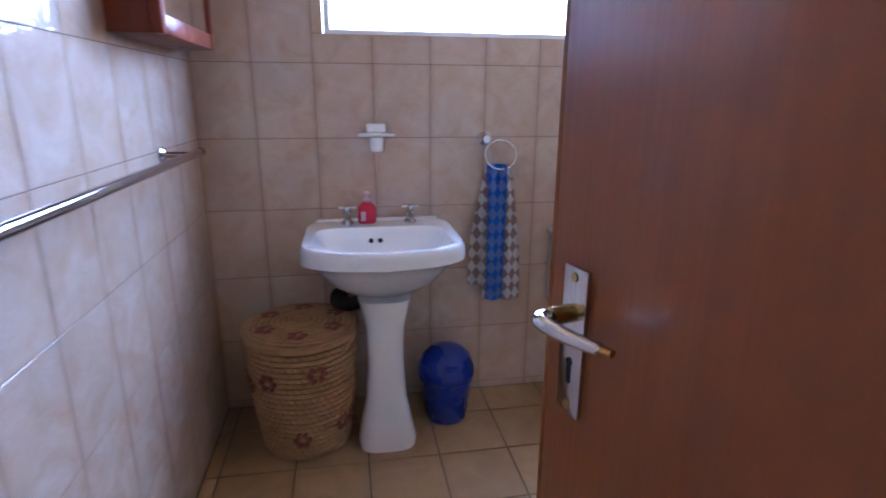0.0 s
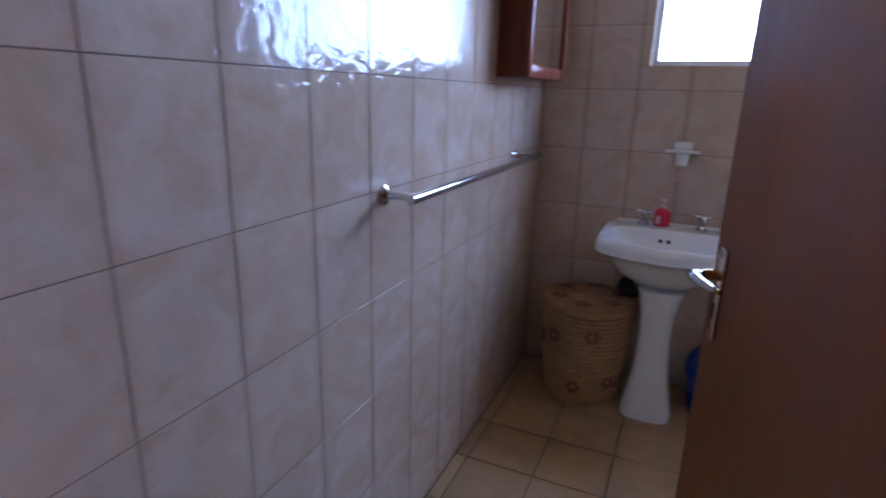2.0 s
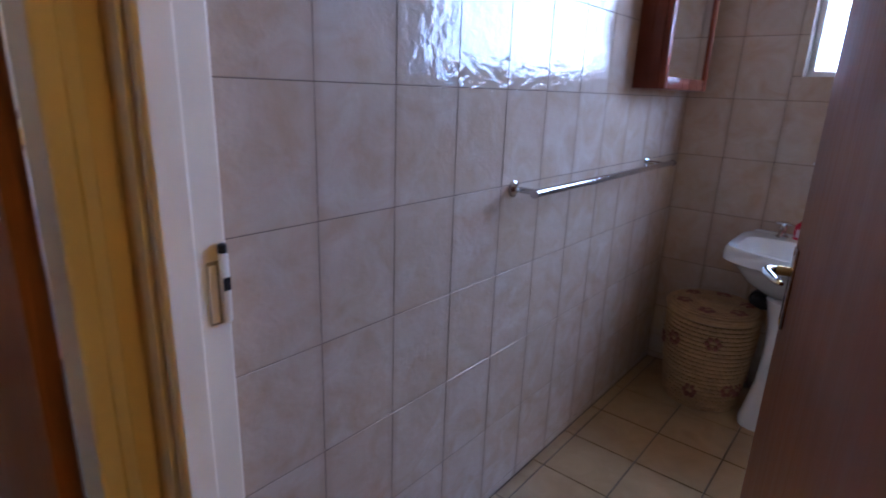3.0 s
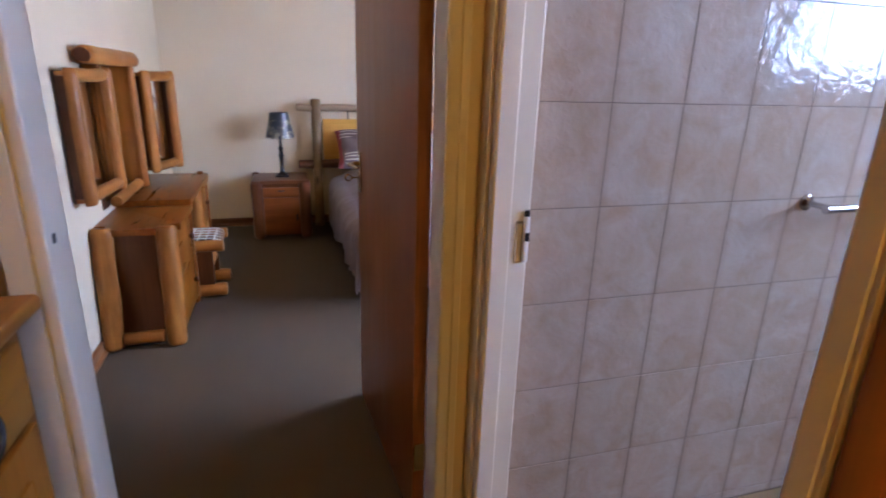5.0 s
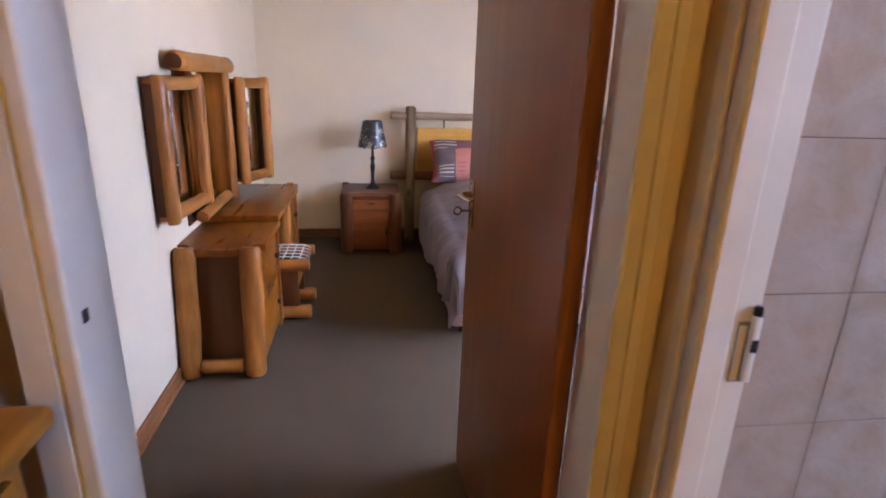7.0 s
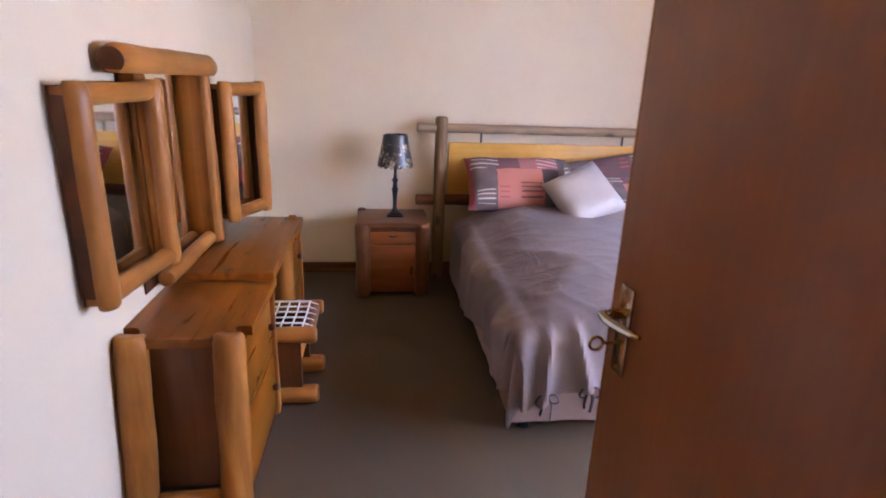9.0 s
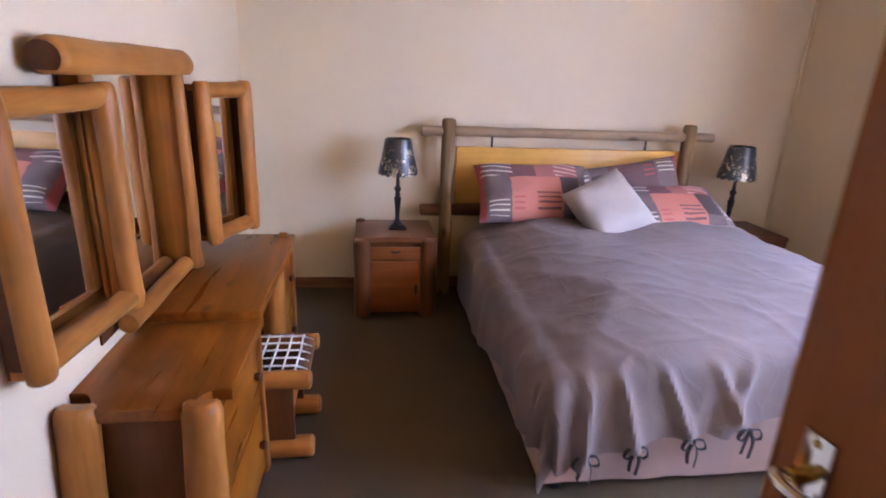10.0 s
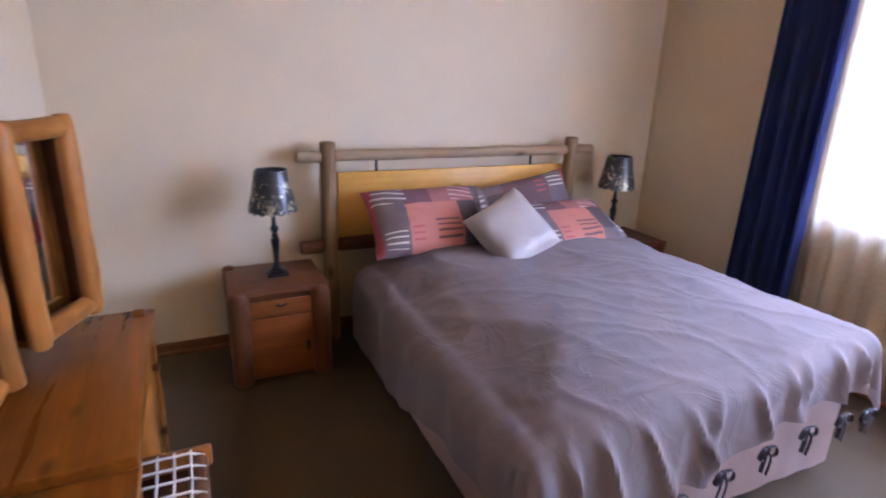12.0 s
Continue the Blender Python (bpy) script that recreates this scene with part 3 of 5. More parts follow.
def flush_door(name, hinge, degrees, width, lock_side, label, zt=1.09, height=2.03, thick=0.04, key=False):
    """A veneered flush door drawn along +x from its hinge at the origin, then turned. lock_side: the sides (+1, -1 in y) that carry furniture."""
    h = Vector(hinge)
    d = tagged(place_empty(name, hinge), label, "door", "", "structure")
    R = Matrix.Translation(h) @ Matrix.Rotation(radians(degrees), 4, "Z")

    def put(nm, bm, mt, parent, lab="", smooth=True):
        bmesh.ops.transform(bm, matrix=R, verts=bm.verts)
        return part(nm, bm, mt, parent, lab, smooth)

    t = thick / 2
    put("leaf", boxes(((0.008, -t, 0.008), (width - 0.008, t, height)), bevel=0.0012), VENEER, d, "red-brown veneered leaf")
    put("hinge_edge", boxes(((0, -t + 0.0006, 0.008), (0.0078, t - 0.0006, height)), bevel=0.001), LIPPING, d, "orange varnished edge lipping")
    put("lock_edge", boxes(((width - 0.0078, -t + 0.0006, 0.008), (width, t - 0.0006, height)), bevel=0.001), LIPPING, d, "orange varnished edge lipping")
    for z in (0.2, 1.76):
        hg = put("hinge", boxes(((-0.003, -t + 0.004, z), (0.0002, t - 0.004, z + 0.1))), BRASS, d, "worn steel hinge leaf", False)
        k = bmesh.new()
        tube(k, [(-0.004, lock_side * -t * 1.25, z), (-0.004, lock_side * -t * 1.25, z + 0.1)], 0.006, 10)
        put("knuckle", k, BRASS, hg)
    for s in (1, -1):
        x = width - 0.054
        bm = bmesh.new()
        box(bm, (x - 0.019, s * t, zt - 0.158), (x + 0.019, s * (t + 0.006), zt), 0.002)
        plate = put("handle_plate", bm, CHROME, d, "scuffed chrome back plate")
        bm = bmesh.new()
        yy = s * (t + 0.0065)
        box(bm, (x - 0.003, yy - 0.0006, zt - 0.123), (x + 0.003, yy + 0.0006, zt - 0.102))
        lathe(bm, [(0.0045, -0.0006), (0.0045, 0.0006)], (0, 0, 0), 12)
        for v in bm.verts[-24:]:
            v.co = Vector((x + v.co.x, yy + v.co.z, zt - 0.1 + v.co.y))
        put("keyhole", bm, BLACK, plate, "dark keyhole")
        for z in (zt - 0.01, zt - 0.148):
            bm = bmesh.new()
            lathe(bm, [(0.005, -0.001), (0.0045, 0.001)], (0, 0, 0), 12)
            for v in bm.verts:
                v.co = Vector((x + v.co.x, yy + v.co.z, z + v.co.y))
            put("screw", bm, BRASS, plate)
        bm = bmesh.new()
        tube(bm, [(x, s * (t + 0.006), zt - 0.047), (x, s * (t + 0.03), zt - 0.047)], 0.0095, 14)
        put("collar", bm, BRASS, d, "worn brass collar")
        bm = bmesh.new()
        pts = curve_pts([(x, s * (t + 0.03), zt - 0.047), (x + 0.005, s * (t + 0.039), zt - 0.047), (x - 0.006, s * (t + 0.045), zt - 0.048), (x - 0.028, s * (t + 0.041), zt - 0.05), (x - 0.054, s * (t + 0.033), zt - 0.051), (x - 0.074, s * (t + 0.027), zt - 0.05)], 6)
        tube(bm, pts, [0.0068 + 0.0018 * math.sin(math.pi * i / (len(pts) - 1)) - (0.003 if i == len(pts) - 1 else 0) for i in range(len(pts))], 12, 0.8)
        lev = put("lever", bm, CHROME, d, "chrome lever handle")
        bm = bmesh.new()
        tube(bm, [pts[-1], pts[-1] + (pts[-1] - pts[-2]).normalized() * 0.01], [0.0055, 0.0045], 10, 0.8)
        put("lever_tip", bm, BRASS, lev, "worn brass tip")
        if key and s > 0:
            bm = bmesh.new()
            tube(bm, [(x, yy, zt - 0.1), (x, yy + 0.03, zt - 0.1)], 0.003, 8)
            tube(bm, [(x, yy + 0.042 + 0.012 * math.cos(a), zt - 0.1 + 0.012 * math.sin(a)) for a in (2 * math.pi * k / 18 for k in range(19))], 0.0028, 7)
            put("key", bm, BRASS, plate, "small key left in the lock")
    return d


flush_door("door_bathroom", (0.240, -0.288, 0), 102.2, 0.854, 1, "red-brown veneered flush door standing open into the bathroom")
bed_door = flush_door("door_bedroom", (-0.866, -0.4755, 0), 184.0, 0.782, 1, "brown veneered flush door standing open into the bedroom", zt=1.115, key=True)


# ---- bedroom: dressing table with three mirrors ----
def half_log_post(bm, x, y, z0, z1, r, face, seed, lean=0.0):
    return log(bm, (x, y, z0), (x - lean * face[0], y, z1), r, flat=tuple(-c for c in face), cut=0.15, wob=0.12, seed=seed, soft=0.5)


def scalloped_top(x0, x1, y0, y1, z0, z1, dip):
    """A board whose end stands forward between the posts and is cut back round them."""
    n = 24
    pts = [(x0, y0), (x0, y1)]
    for i in range(n + 1):
        f = i / n
        g = min(1.0, max(0.0, (abs(2 * f - 1) - 0.5) / 0.28))
        pts.append((x1 - dip * g * g * (3 - 2 * g), y1 + (y0 - y1) * f))
    bm = bmesh.new()
    return prism(bm, pts[::-1], z0, z1, 0.004)


def pedestal(name, x0, x1, y0, y1, h, lean, label):
    """A chest of the dressing table: log posts, framed dark end panels, two drawer fronts to +y."""
    p = thing(name, ((x0 + x1) / 2, (y0 + y1) / 2, 0), label, "chest", "dressing table chests")
    part("body", boxes(((x0 + 0.03, y0 + 0.02, 0.03), (x1 - lean - 0.05, y1 - 0.03, h - 0.03)), bevel=0.003), BROWN_Z, p, "dark recessed end panel")
    part("top", scalloped_top(x0 - 0.005, x1 - lean - 0.012, y0 - 0.01, y1 + 0.012, h - 0.034, h, 0.085), PINE_X, p, "orange pine top")
    for k, (px, py, face) in enumerate(((x1 - 0.035, y0 + 0.04, (1, 0, 0)), (x1 - 0.035, y1 - 0.045, (1, 0, 0)), (x0 + 0.035, y0 + 0.04, (-1, 0, 0)), (x0 + 0.035, y1 - 0.045, (-1, 0, 0)))):
        part("post", half_log_post(bmesh.new(), px, py, 0, h + 0.008, 0.052, face, 3.1 * k + x0, lean if face[0] > 0 else 0.0), LOG_Z, p, "half-round log post")
    for xs in (x1 - 0.035, x0 + 0.035):
        bm = log(bmesh.new(), (xs, y0 + 0.09, 0.055), (xs, y1 - 0.095, 0.055), 0.035, wob=0.1, seed=xs)
        part("rail", bm, LOG_Y, p)
    mid = h * 0.52
    for z0, z1 in ((0.05, mid - 0.003), (mid + 0.003, h - 0.034)):
        dr = part("drawer_front", boxes(((x0 + 0.07, y1 - 0.031, z0), (x1 - lean - 0.018, y1 - 0.004, z1)), bevel=0.004), PINE_X, p, "orange pine drawer front")
        bm = lathe(bmesh.new(), [(0.011, 0), (0.016, 0.012), (0.017, 0.02), (0.011, 0.026)], (0, 0, 0), 14)
        for v in bm.verts:
            v.co = Vector(((x0 + 0.12) + v.co.x, y1 - 0.005 + v.co.z, (z0 + z1) / 2 + v.co.y))
        part("knob", bm, DARK_Z, dr, "dark wooden knob")
    return p


pedestal("dressing_table_chest", -2.945, -2.315, -1.765, -1.385, 0.622, 0.085, "low orange pine chest with half-log corner posts")
pedestal("dressing_table_chest", -3.83, -3.46, -1.735, -1.395, 0.622, 0.02, "narrow orange pine chest with half-log corner posts")
dresser = thing("dressing_table", (-3.37, -1.57, 0.622), "varnished pine dressing table top with log mirror stand", "dressing table")
bm = bmesh.new()
box(bm, (-3.79, -1.765, 0.624), (-2.90, -1.372, 0.66), 0.006, 3)
part("tabletop", bm, PINE_X, dresser, "thick varnished pine slab")
part("knot_block", log(bmesh.new(), (-3.74, -1.44, 0.665), (-3.74, -1.40, 0.665), 0.018, wob=0.2), LOG_Y, dresser)
# centre mirror: two deep upright boards with half-log faces, mirror at the back, a log across the top
for x, z0, front, girth in ((-2.70, 0.80, -1.714, 0.024), (-3.33, 0.661, -1.702, 0.032)):
    up = part("upright_board", boxes(((x - 0.018, -1.764, z0), (x + 0.018, front, 1.405)), bevel=0.002), PINE_Z, dresser, "deep pine side board")
    part("upright_log", log(bmesh.new(), (x, front, z0), (x, front, 1.405), girth, flat=(0, -1, 0), cut=0.1, wob=0.22, seed=x), LOG_Z, up)
part("mirror_back", boxes(((-3.348, -1.773, 0.661), (-2.682, -1.767, 1.405))), DARK_Z, dresser, smooth=False)
part("mirror_glass", boxes(((-3.311, -1.7665, 0.70), (-2.719, -1.7615, 1.40))), MIRROR, dresser, "clear mirror glass", smooth=False)
part("bottom_rail", log(bmesh.new(), (-3.296, -1.725, 0.69), (-2.754, -1.725, 0.69), 0.03, wob=0.1, seed=3, soft=0.1), LOG_X, dresser, "rounded log rail under the glass")
part("top_log", log(bmesh.new(), (-2.545, -1.715, 1.442), (-3.43, -1.705, 1.428), 0.05, flat=(0, 0, -1), cut=0.72, wob=0.10, seed=7, n=12, soft=0.5), LOG_X, dresser, "thick rounded log across the top")
bm = log(bmesh.new(), (-2.544, -1.715, 1.442), (-2.538, -1.715, 1.442), 0.0375, flat=(0, 0, -1), cut=0.72, wob=0.0, n=2, soft=0.02)
part("sawn_end", bm, DARK_X, dresser, "dark sawn end grain")


def wing(pa, pb, z0, z1, seed):
    """A hinged mirror wing: deep box, log frame, glass at the back."""
    a, b = Vector(pa), Vector(pb)
    d = (b - a).normalized()
    n = Vector((d.y, -d.x, 0))
    if n.y < 0:
        n = -n
    w = (b - a).length
    R = Matrix((d.to_4d(), n.to_4d(), (0, 0, 1, 0), (0, 0, 0, 1))).transposed()
    R = Matrix.Translation(a) @ Matrix(((d.x, n.x, 0, 0), (d.y, n.y, 0, 0), (0, 0, 1, 0), (0, 0, 0, 1)))

    def put(nm, bm, mt, lab="", smooth=True, under=None):
        bmesh.ops.transform(bm, matrix=R, verts=bm.verts)
        return part(nm, bm, mt, under or dresser, lab, smooth)

    r, dep = 0.03, 0.056
    side = put("wing_back", boxes(((0.012, -dep, z0 + 0.012), (w - 0.012, -dep + 0.008, z1 - 0.012))), DARK_Z, "dark backing board", False)
    put("wing_glass", boxes(((0.03, -dep + 0.0085, z0 + 0.03), (w - 0.03, -dep + 0.0125, z1 - 0.03))), MIRROR, "clear mirror glass", False, side)
    put("wing_side", boxes(((0.012, -dep + 0.0085, z0 + 0.034), (0.03, -0.01, z1 - 0.034))), DARK_Z, "", False, side)
    put("wing_side", boxes(((w - 0.03, -dep + 0.0085, z0 + 0.034), (w - 0.012, -0.01, z1 - 0.034))), DARK_Z, "", False, side)
    put("wing_side", boxes(((0.012, -dep + 0.0085, z0 + 0.014), (w - 0.012, -0.01, z0 + 0.033))), LOG_X, "", False, side)
    put("wing_side", boxes(((0.012, -dep + 0.0085, z1 - 0.033), (w - 0.012, -0.01, z1 - 0.014))), LOG_X, "", False, side)
    kw = {"flat": (0, -1, 0), "cut": 0.3, "wob": 0.2, "soft": 0.9}
    put("stile", log(bmesh.new(), (0.034, -0.002, z0), (0.034, -0.002, z1), r + 0.004, seed=seed, **kw), LOG_Z, "rounded log stile")
    put("stile", log(bmesh.new(), (w - 0.034, -0.002, z0), (w - 0.034, -0.002, z1), r + 0.004, seed=seed + 2, **kw), LOG_Z, "rounded log stile")
    put("cross_rail", log(bmesh.new(), (0.01, -0.004, z0 + 0.034), (w - 0.01, -0.004, z0 + 0.034), r, seed=seed + 4, **kw), LOG_X, "rounded log rail")
    put("cross_rail", log(bmesh.new(), (0.01, -0.004, z1 - 0.034), (w - 0.01, -0.004, z1 - 0.034), r, seed=seed + 5, **kw), LOG_X, "rounded log rail")


wing((-2.272, -1.712, 0), (-2.73, -1.672, 0), 0.775, 1.388, 11)
wing((-3.37, -1.65, 0), (-3.67, -1.52, 0), 0.735, 1.372, 21)


# ---- stool with a laced seat ----
def stool(x0, x1, y0, y1, h):
    s = thing("stool", ((x0 + x1) / 2, (y0 + y1) / 2, 0), "low log stool with a white laced cord seat", "stool")
    for k, x in enumerate((x0 + 0.03, x1 - 0.03)):
        part("seat_rail", log(bmesh.new(), (x, y0, h - 0.035), (x, y1, h - 0.035), 0.036, wob=0.12, seed=k * 3.3), LOG_Y, s, "rounded log seat rail")
    for k, y in enumerate((y0 + 0.04, y1 - 0.04)):
        part("end_rail", log(bmesh.new(), (x0 + 0.03, y, h - 0.03), (x1 - 0.03, y, h - 0.03), 0.028, wob=0.1, seed=k + 9), BROWN_Y, s)
    for x in (x0 + 0.05, x1 - 0.03):
        part("leg_panel", boxes(((x - 0.014, y0 + 0.07, 0.06), (x + 0.014, y1 - 0.07, h - 0.05)), bevel=0.004), DARK_Z, s)
        part("runner", log(bmesh.new(), (x, y0, 0.045), (x, y1, 0.045), 0.042, flat=(0, 0, -1), cut=1.0, wob=0.1, seed=x), LOG_Y, s, "rounded log foot")
    part("stretcher", log(bmesh.new(), (x0 + 0.02, (y0 + y1) / 2 + 0.05, 0.2), (x1 - 0.02, (y0 + y1) / 2 + 0.05, 0.2), 0.03, wob=0.1), LOG_X, s)
    for i in range(5):
        y = y0 + 0.06 + (y1 - y0 - 0.12) * i / 4
        part("cord", tube(bmesh.new(), [(x0 + 0.015, y, h - 0.01), (x0 + 0.05, y, h + 0.003), ((x0 + x1) / 2, y + 0.003, h + 0.0035), (x1 - 0.05, y, h + 0.003), (x1 - 0.015, y, h - 0.01)], 0.0042, 7), CORD, s, "white cord")
    for i in range(5):
        x = x0 + 0.06 + (x1 - x0 - 0.12) * i / 4
        part("cord", tube(bmesh.new(), [(x, y0 + 0.02, h - 0.012), (x, y0 + 0.06, h + 0.006), (x + 0.003, (y0 + y1) / 2, h + 0.009), (x, y1 - 0.06, h + 0.006), (x, y1 - 0.02, h - 0.012)], 0.0042, 7), CORD, s, "white cord")
    return s


stool(-3.32, -2.965, -1.53, -1.225, 0.372)


# ---- nightstands and lamps ----
def nightstand(x0, x1, y0, y1, h, label):
    n = thing("nightstand", ((x0 + x1) / 2, (y0 + y1) / 2, 0), label, "nightstand", "nightstands beside the bed")
    part("body", boxes(((x0, y0 + 0.035, 0.03), (x1 - 0.012, y1 - 0.035, h - 0.03)), bevel=0.003), DARK_Z, n, "dark stained carcass")
    bm = bmesh.new()
    k = 14
    pts = [(x0, y0 + 0.01), (x0, y1 - 0.01)] + [(x1 + 0.012 - 0.022 * math.sin(math.pi * i / k) ** 2 * (1 if 2 < i < k - 2 else 0.4), y1 + (y0 - y1) * i / k) for i in range(k + 1)]
    part("top", prism(bm, pts[::-1], h - 0.03, h, 0.006), BROWN_Y, n, "brown wavy-edged top")
    for i, y in enumerate((y0 + 0.045, y1 - 0.045)):
        part("post", half_log_post(bmesh.new(), x1 - 0.02, y, 0, h - 0.004, 0.05, (1, 0, 0), 5 * i), BROWN_Z, n, "half-round log post")
    part("side_log", log(bmesh.new(), (x0 + 0.03, y0 + 0.03, 0), (x0 + 0.03, y0 + 0.03, h + 0.012), 0.03, wob=0.1), BROWN_Z, n)
    zd = h * 0.72
    dr = part("drawer_front", boxes(((x1 - 0.011, y0 + 0.092, zd), (x1 + 0.003, y1 - 0.092, h - 0.06)), bevel=0.003), FRONT_Y, n)
    part("drawer_pull", tube(bmesh.new(), [(x1 + 0.003, (y0 + y1) / 2 - 0.025, h - 0.085), (x1 + 0.015, (y0 + y1) / 2, h - 0.09), (x1 + 0.003, (y0 + y1) / 2 + 0.025, h - 0.085)], 0.006, 8), IRON, dr, "dark drawer pull")
    do = part("door", boxes(((x1 - 0.011, y0 + 0.092, 0.03), (x1 + 0.003, y1 - 0.092, zd - 0.006)), bevel=0.003), FRONT_Y, n)
    part("door_pull", boxes(((x1 + 0.003, y1 - 0.125, zd * 0.42), (x1 + 0.013, y1 - 0.108, zd * 0.42 + 0.06)), bevel=0.004), BLACK, do, "dark wooden pull")
    return n


ns = nightstand(-4.62, -4.225, -1.105, -0.625, 0.505, "brown log nightstand with drawer and door")
copy_thing(ns, Matrix.Translation((ns.location.x, 1.40, 0)))


def table_lamp(at):
    x, y, z = at
    lamp = thing("table_lamp", at, "black turned table lamp with a scalloped gilded shade", "lamp", "bedside lamps")
    bm = bmesh.new()
    box(bm, (x - 0.055, y - 0.055, z), (x + 0.055, y + 0.055, z + 0.014), 0.004)
    box(bm, (x - 0.042, y - 0.042, z + 0.014), (x + 0.042, y + 0.042, z + 0.026), 0.004)
    part("foot", bm, IRON, lamp, "square black foot")
    bm = lathe(bmesh.new(), [(0.032, 0.026), (0.022, 0.036), (0.015, 0.055), (0.013, 0.08), (0.016, 0.13), (0.021, 0.175), (0.023, 0.19), (0.014, 0.2), (0.018, 0.21), (0.012, 0.222),
                             (0.02, 0.24), (0.022, 0.25), (0.012, 0.262), (0.01, 0.30), (0.01, 0.40)], at, 18)
    part("stem", bm, IRON, lamp, "black turned stem")
    seg, rings = 64, []
    for rad, h, wave in ((0.117, 0.345, 1), (0.1165, 0.36, 0), (0.096, 0.45, 0), (0.078, 0.545, 0), (0.075, 0.545, 0), (0.093, 0.45, 0), (0.1135, 0.36, 0), (0.114, 0.345, 1)):
        ring = []
        for k in range(seg):
            a = 2 * math.pi * k / seg
            dz = -0.012 * abs(math.sin(a * 8)) if wave else 0.0
            ring.append(Vector((x + rad * math.cos(a), y + rad * math.sin(a), z + h + dz)))
        rings.append(ring)
    rings.append(rings[0])
    bm = skin(bmesh.new(), rings, close_ends=False)
    bmesh.ops.remove_doubles(bm, verts=bm.verts, dist=0.00005)
    part("shade", bm, SHADE, lamp, "black shade with worn gilt leaves and scalloped hem")
    bm = bmesh.new()
    for a in (0, 2.094, 4.189):
        tube(bm, [(x, y, z + 0.535), (x + 0.076 * math.cos(a), y + 0.076 * math.sin(a), z + 0.54)], 0.0025, 6)
    part("spider", bm, IRON, lamp)
    return lamp


lamp_a = table_lamp((-4.43, -0.848, 0.505))
copy_thing(lamp_a, Matrix.Translation((-4.43, 1.345, 0.505)))


# ---- bed ----
HY0, HY1 = -0.53, 1.062
hb = thing("headboard", (-4.6, 0.266, 0), "log headboard with weathered poles and a yellow pine board", "headboard")
for k, y in enumerate((HY0, HY1)):
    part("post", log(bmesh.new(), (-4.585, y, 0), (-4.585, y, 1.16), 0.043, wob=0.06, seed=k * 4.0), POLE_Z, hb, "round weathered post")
for y0, y1, k in ((-0.70, HY0 - 0.036, 1), (HY0 + 0.036, HY1 - 0.036, 2), (HY1 + 0.036, 1.235, 3)):
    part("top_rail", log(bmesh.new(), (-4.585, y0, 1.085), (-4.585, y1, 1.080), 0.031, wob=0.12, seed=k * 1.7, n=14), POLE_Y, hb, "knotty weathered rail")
for y0, y1, k in ((-0.70, HY0 - 0.036, 1), (HY0 + 0.036, HY1 - 0.036, 2)):
    part("low_rail", log(bmesh.new(), (-4.585, y0, 0.585), (-4.585, y1, 0.585), 0.04, wob=0.12, seed=k * 2.7), BROWN_Y, hb)
part("panel", boxes(((-4.662, -0.468, 0.60), (-4.632, 1.085, 0.982)), bevel=0.005), BOARD, hb, "yellow varnished knotty pine board")
for y in (-0.24, 0.80):
    part("bracket", boxes(((-4.652, y - 0.006, 0.97), (-4.642, y + 0.006, 1.06)), ((-4.652, y - 0.006, 1.06), (-4.585, y + 0.006, 1.07))), IRON, hb, "dark steel bracket", smooth=False)

MX0, MX1, MY0, MY1, MZ = -4.50, -2.74, -0.40, 1.04, 0.575
bed = thing("bed", ((MX0 + MX1) / 2, 0.32, 0), "double divan bed base with a pink-beige valance", "bed")


def valance():
    bm = bmesh.new()
    prof = []
    n = 220
    per = [(MX0, MY0 - 0.01), (MX1 + 0.04, MY0 - 0.01), (MX1 + 0.04, MY1 + 0.01), (MX0, MY1 + 0.01)]
    pts = []
    for (ax, ay), (bx, by) in zip(per, per[1:]):
        k = int(90 * math.hypot(bx - ax, by - ay) / 1.8)
        for i in range(k):
            pts.append((ax + (bx - ax) * i / k, ay + (by - ay) * i / k))
    pts.append(per[-1])
    rings = []
    for z in (0.06, 0.15, 0.25, 0.36, 0.42):
        ring = []
        for i, (x, y) in enumerate(pts):
            o = 0.006 * noise.noise(Vector((x * 9, y * 9, z * 2))) * (1.4 - z)
            nx, ny = (0, -1) if y < MY0 else ((0, 1) if y > MY1 else (1, 0))
            ring.append(Vector((x + nx * o, y + ny * o, z + 0.004 * noise.noise(Vector((x * 5, y * 5, 3))))))
        rings.append(ring)
    skin(bm, rings, close_ends=False, loop=False)
    bmesh.ops.solidify(bm, geom=list(bm.faces), thickness=0.006)
    return bm


part("valance", valance(), VALANCE, bed, "pink-beige gathered valance")
part("divan", boxes(((MX0 + 0.02, MY0 + 0.01, 0.09), (MX1 + 0.02, MY1 - 0.01, 0.34)), bevel=0.02), VALANCE, bed, "padded base")
bm = bmesh.new()
box(bm, (MX0, MY0 + 0.09, 0.342), (MX1 - 0.02, MY1 - 0.004, MZ - 0.105), 0.05, 4)
part("mattress", bm, SATIN, bed, "pale mattress")
for x in (MX0 + 0.1, MX1 - 0.02):
    for y in (MY0 + 0.06, MY1 - 0.06):
        c = part("castor", lathe(bmesh.new(), [(0.018, 0.0), (0.03, 0.008), (0.03, 0.035), (0.012, 0.05), (0.012, 0.09)], (x, y, 0), 16), IRON, bed, "black castor")


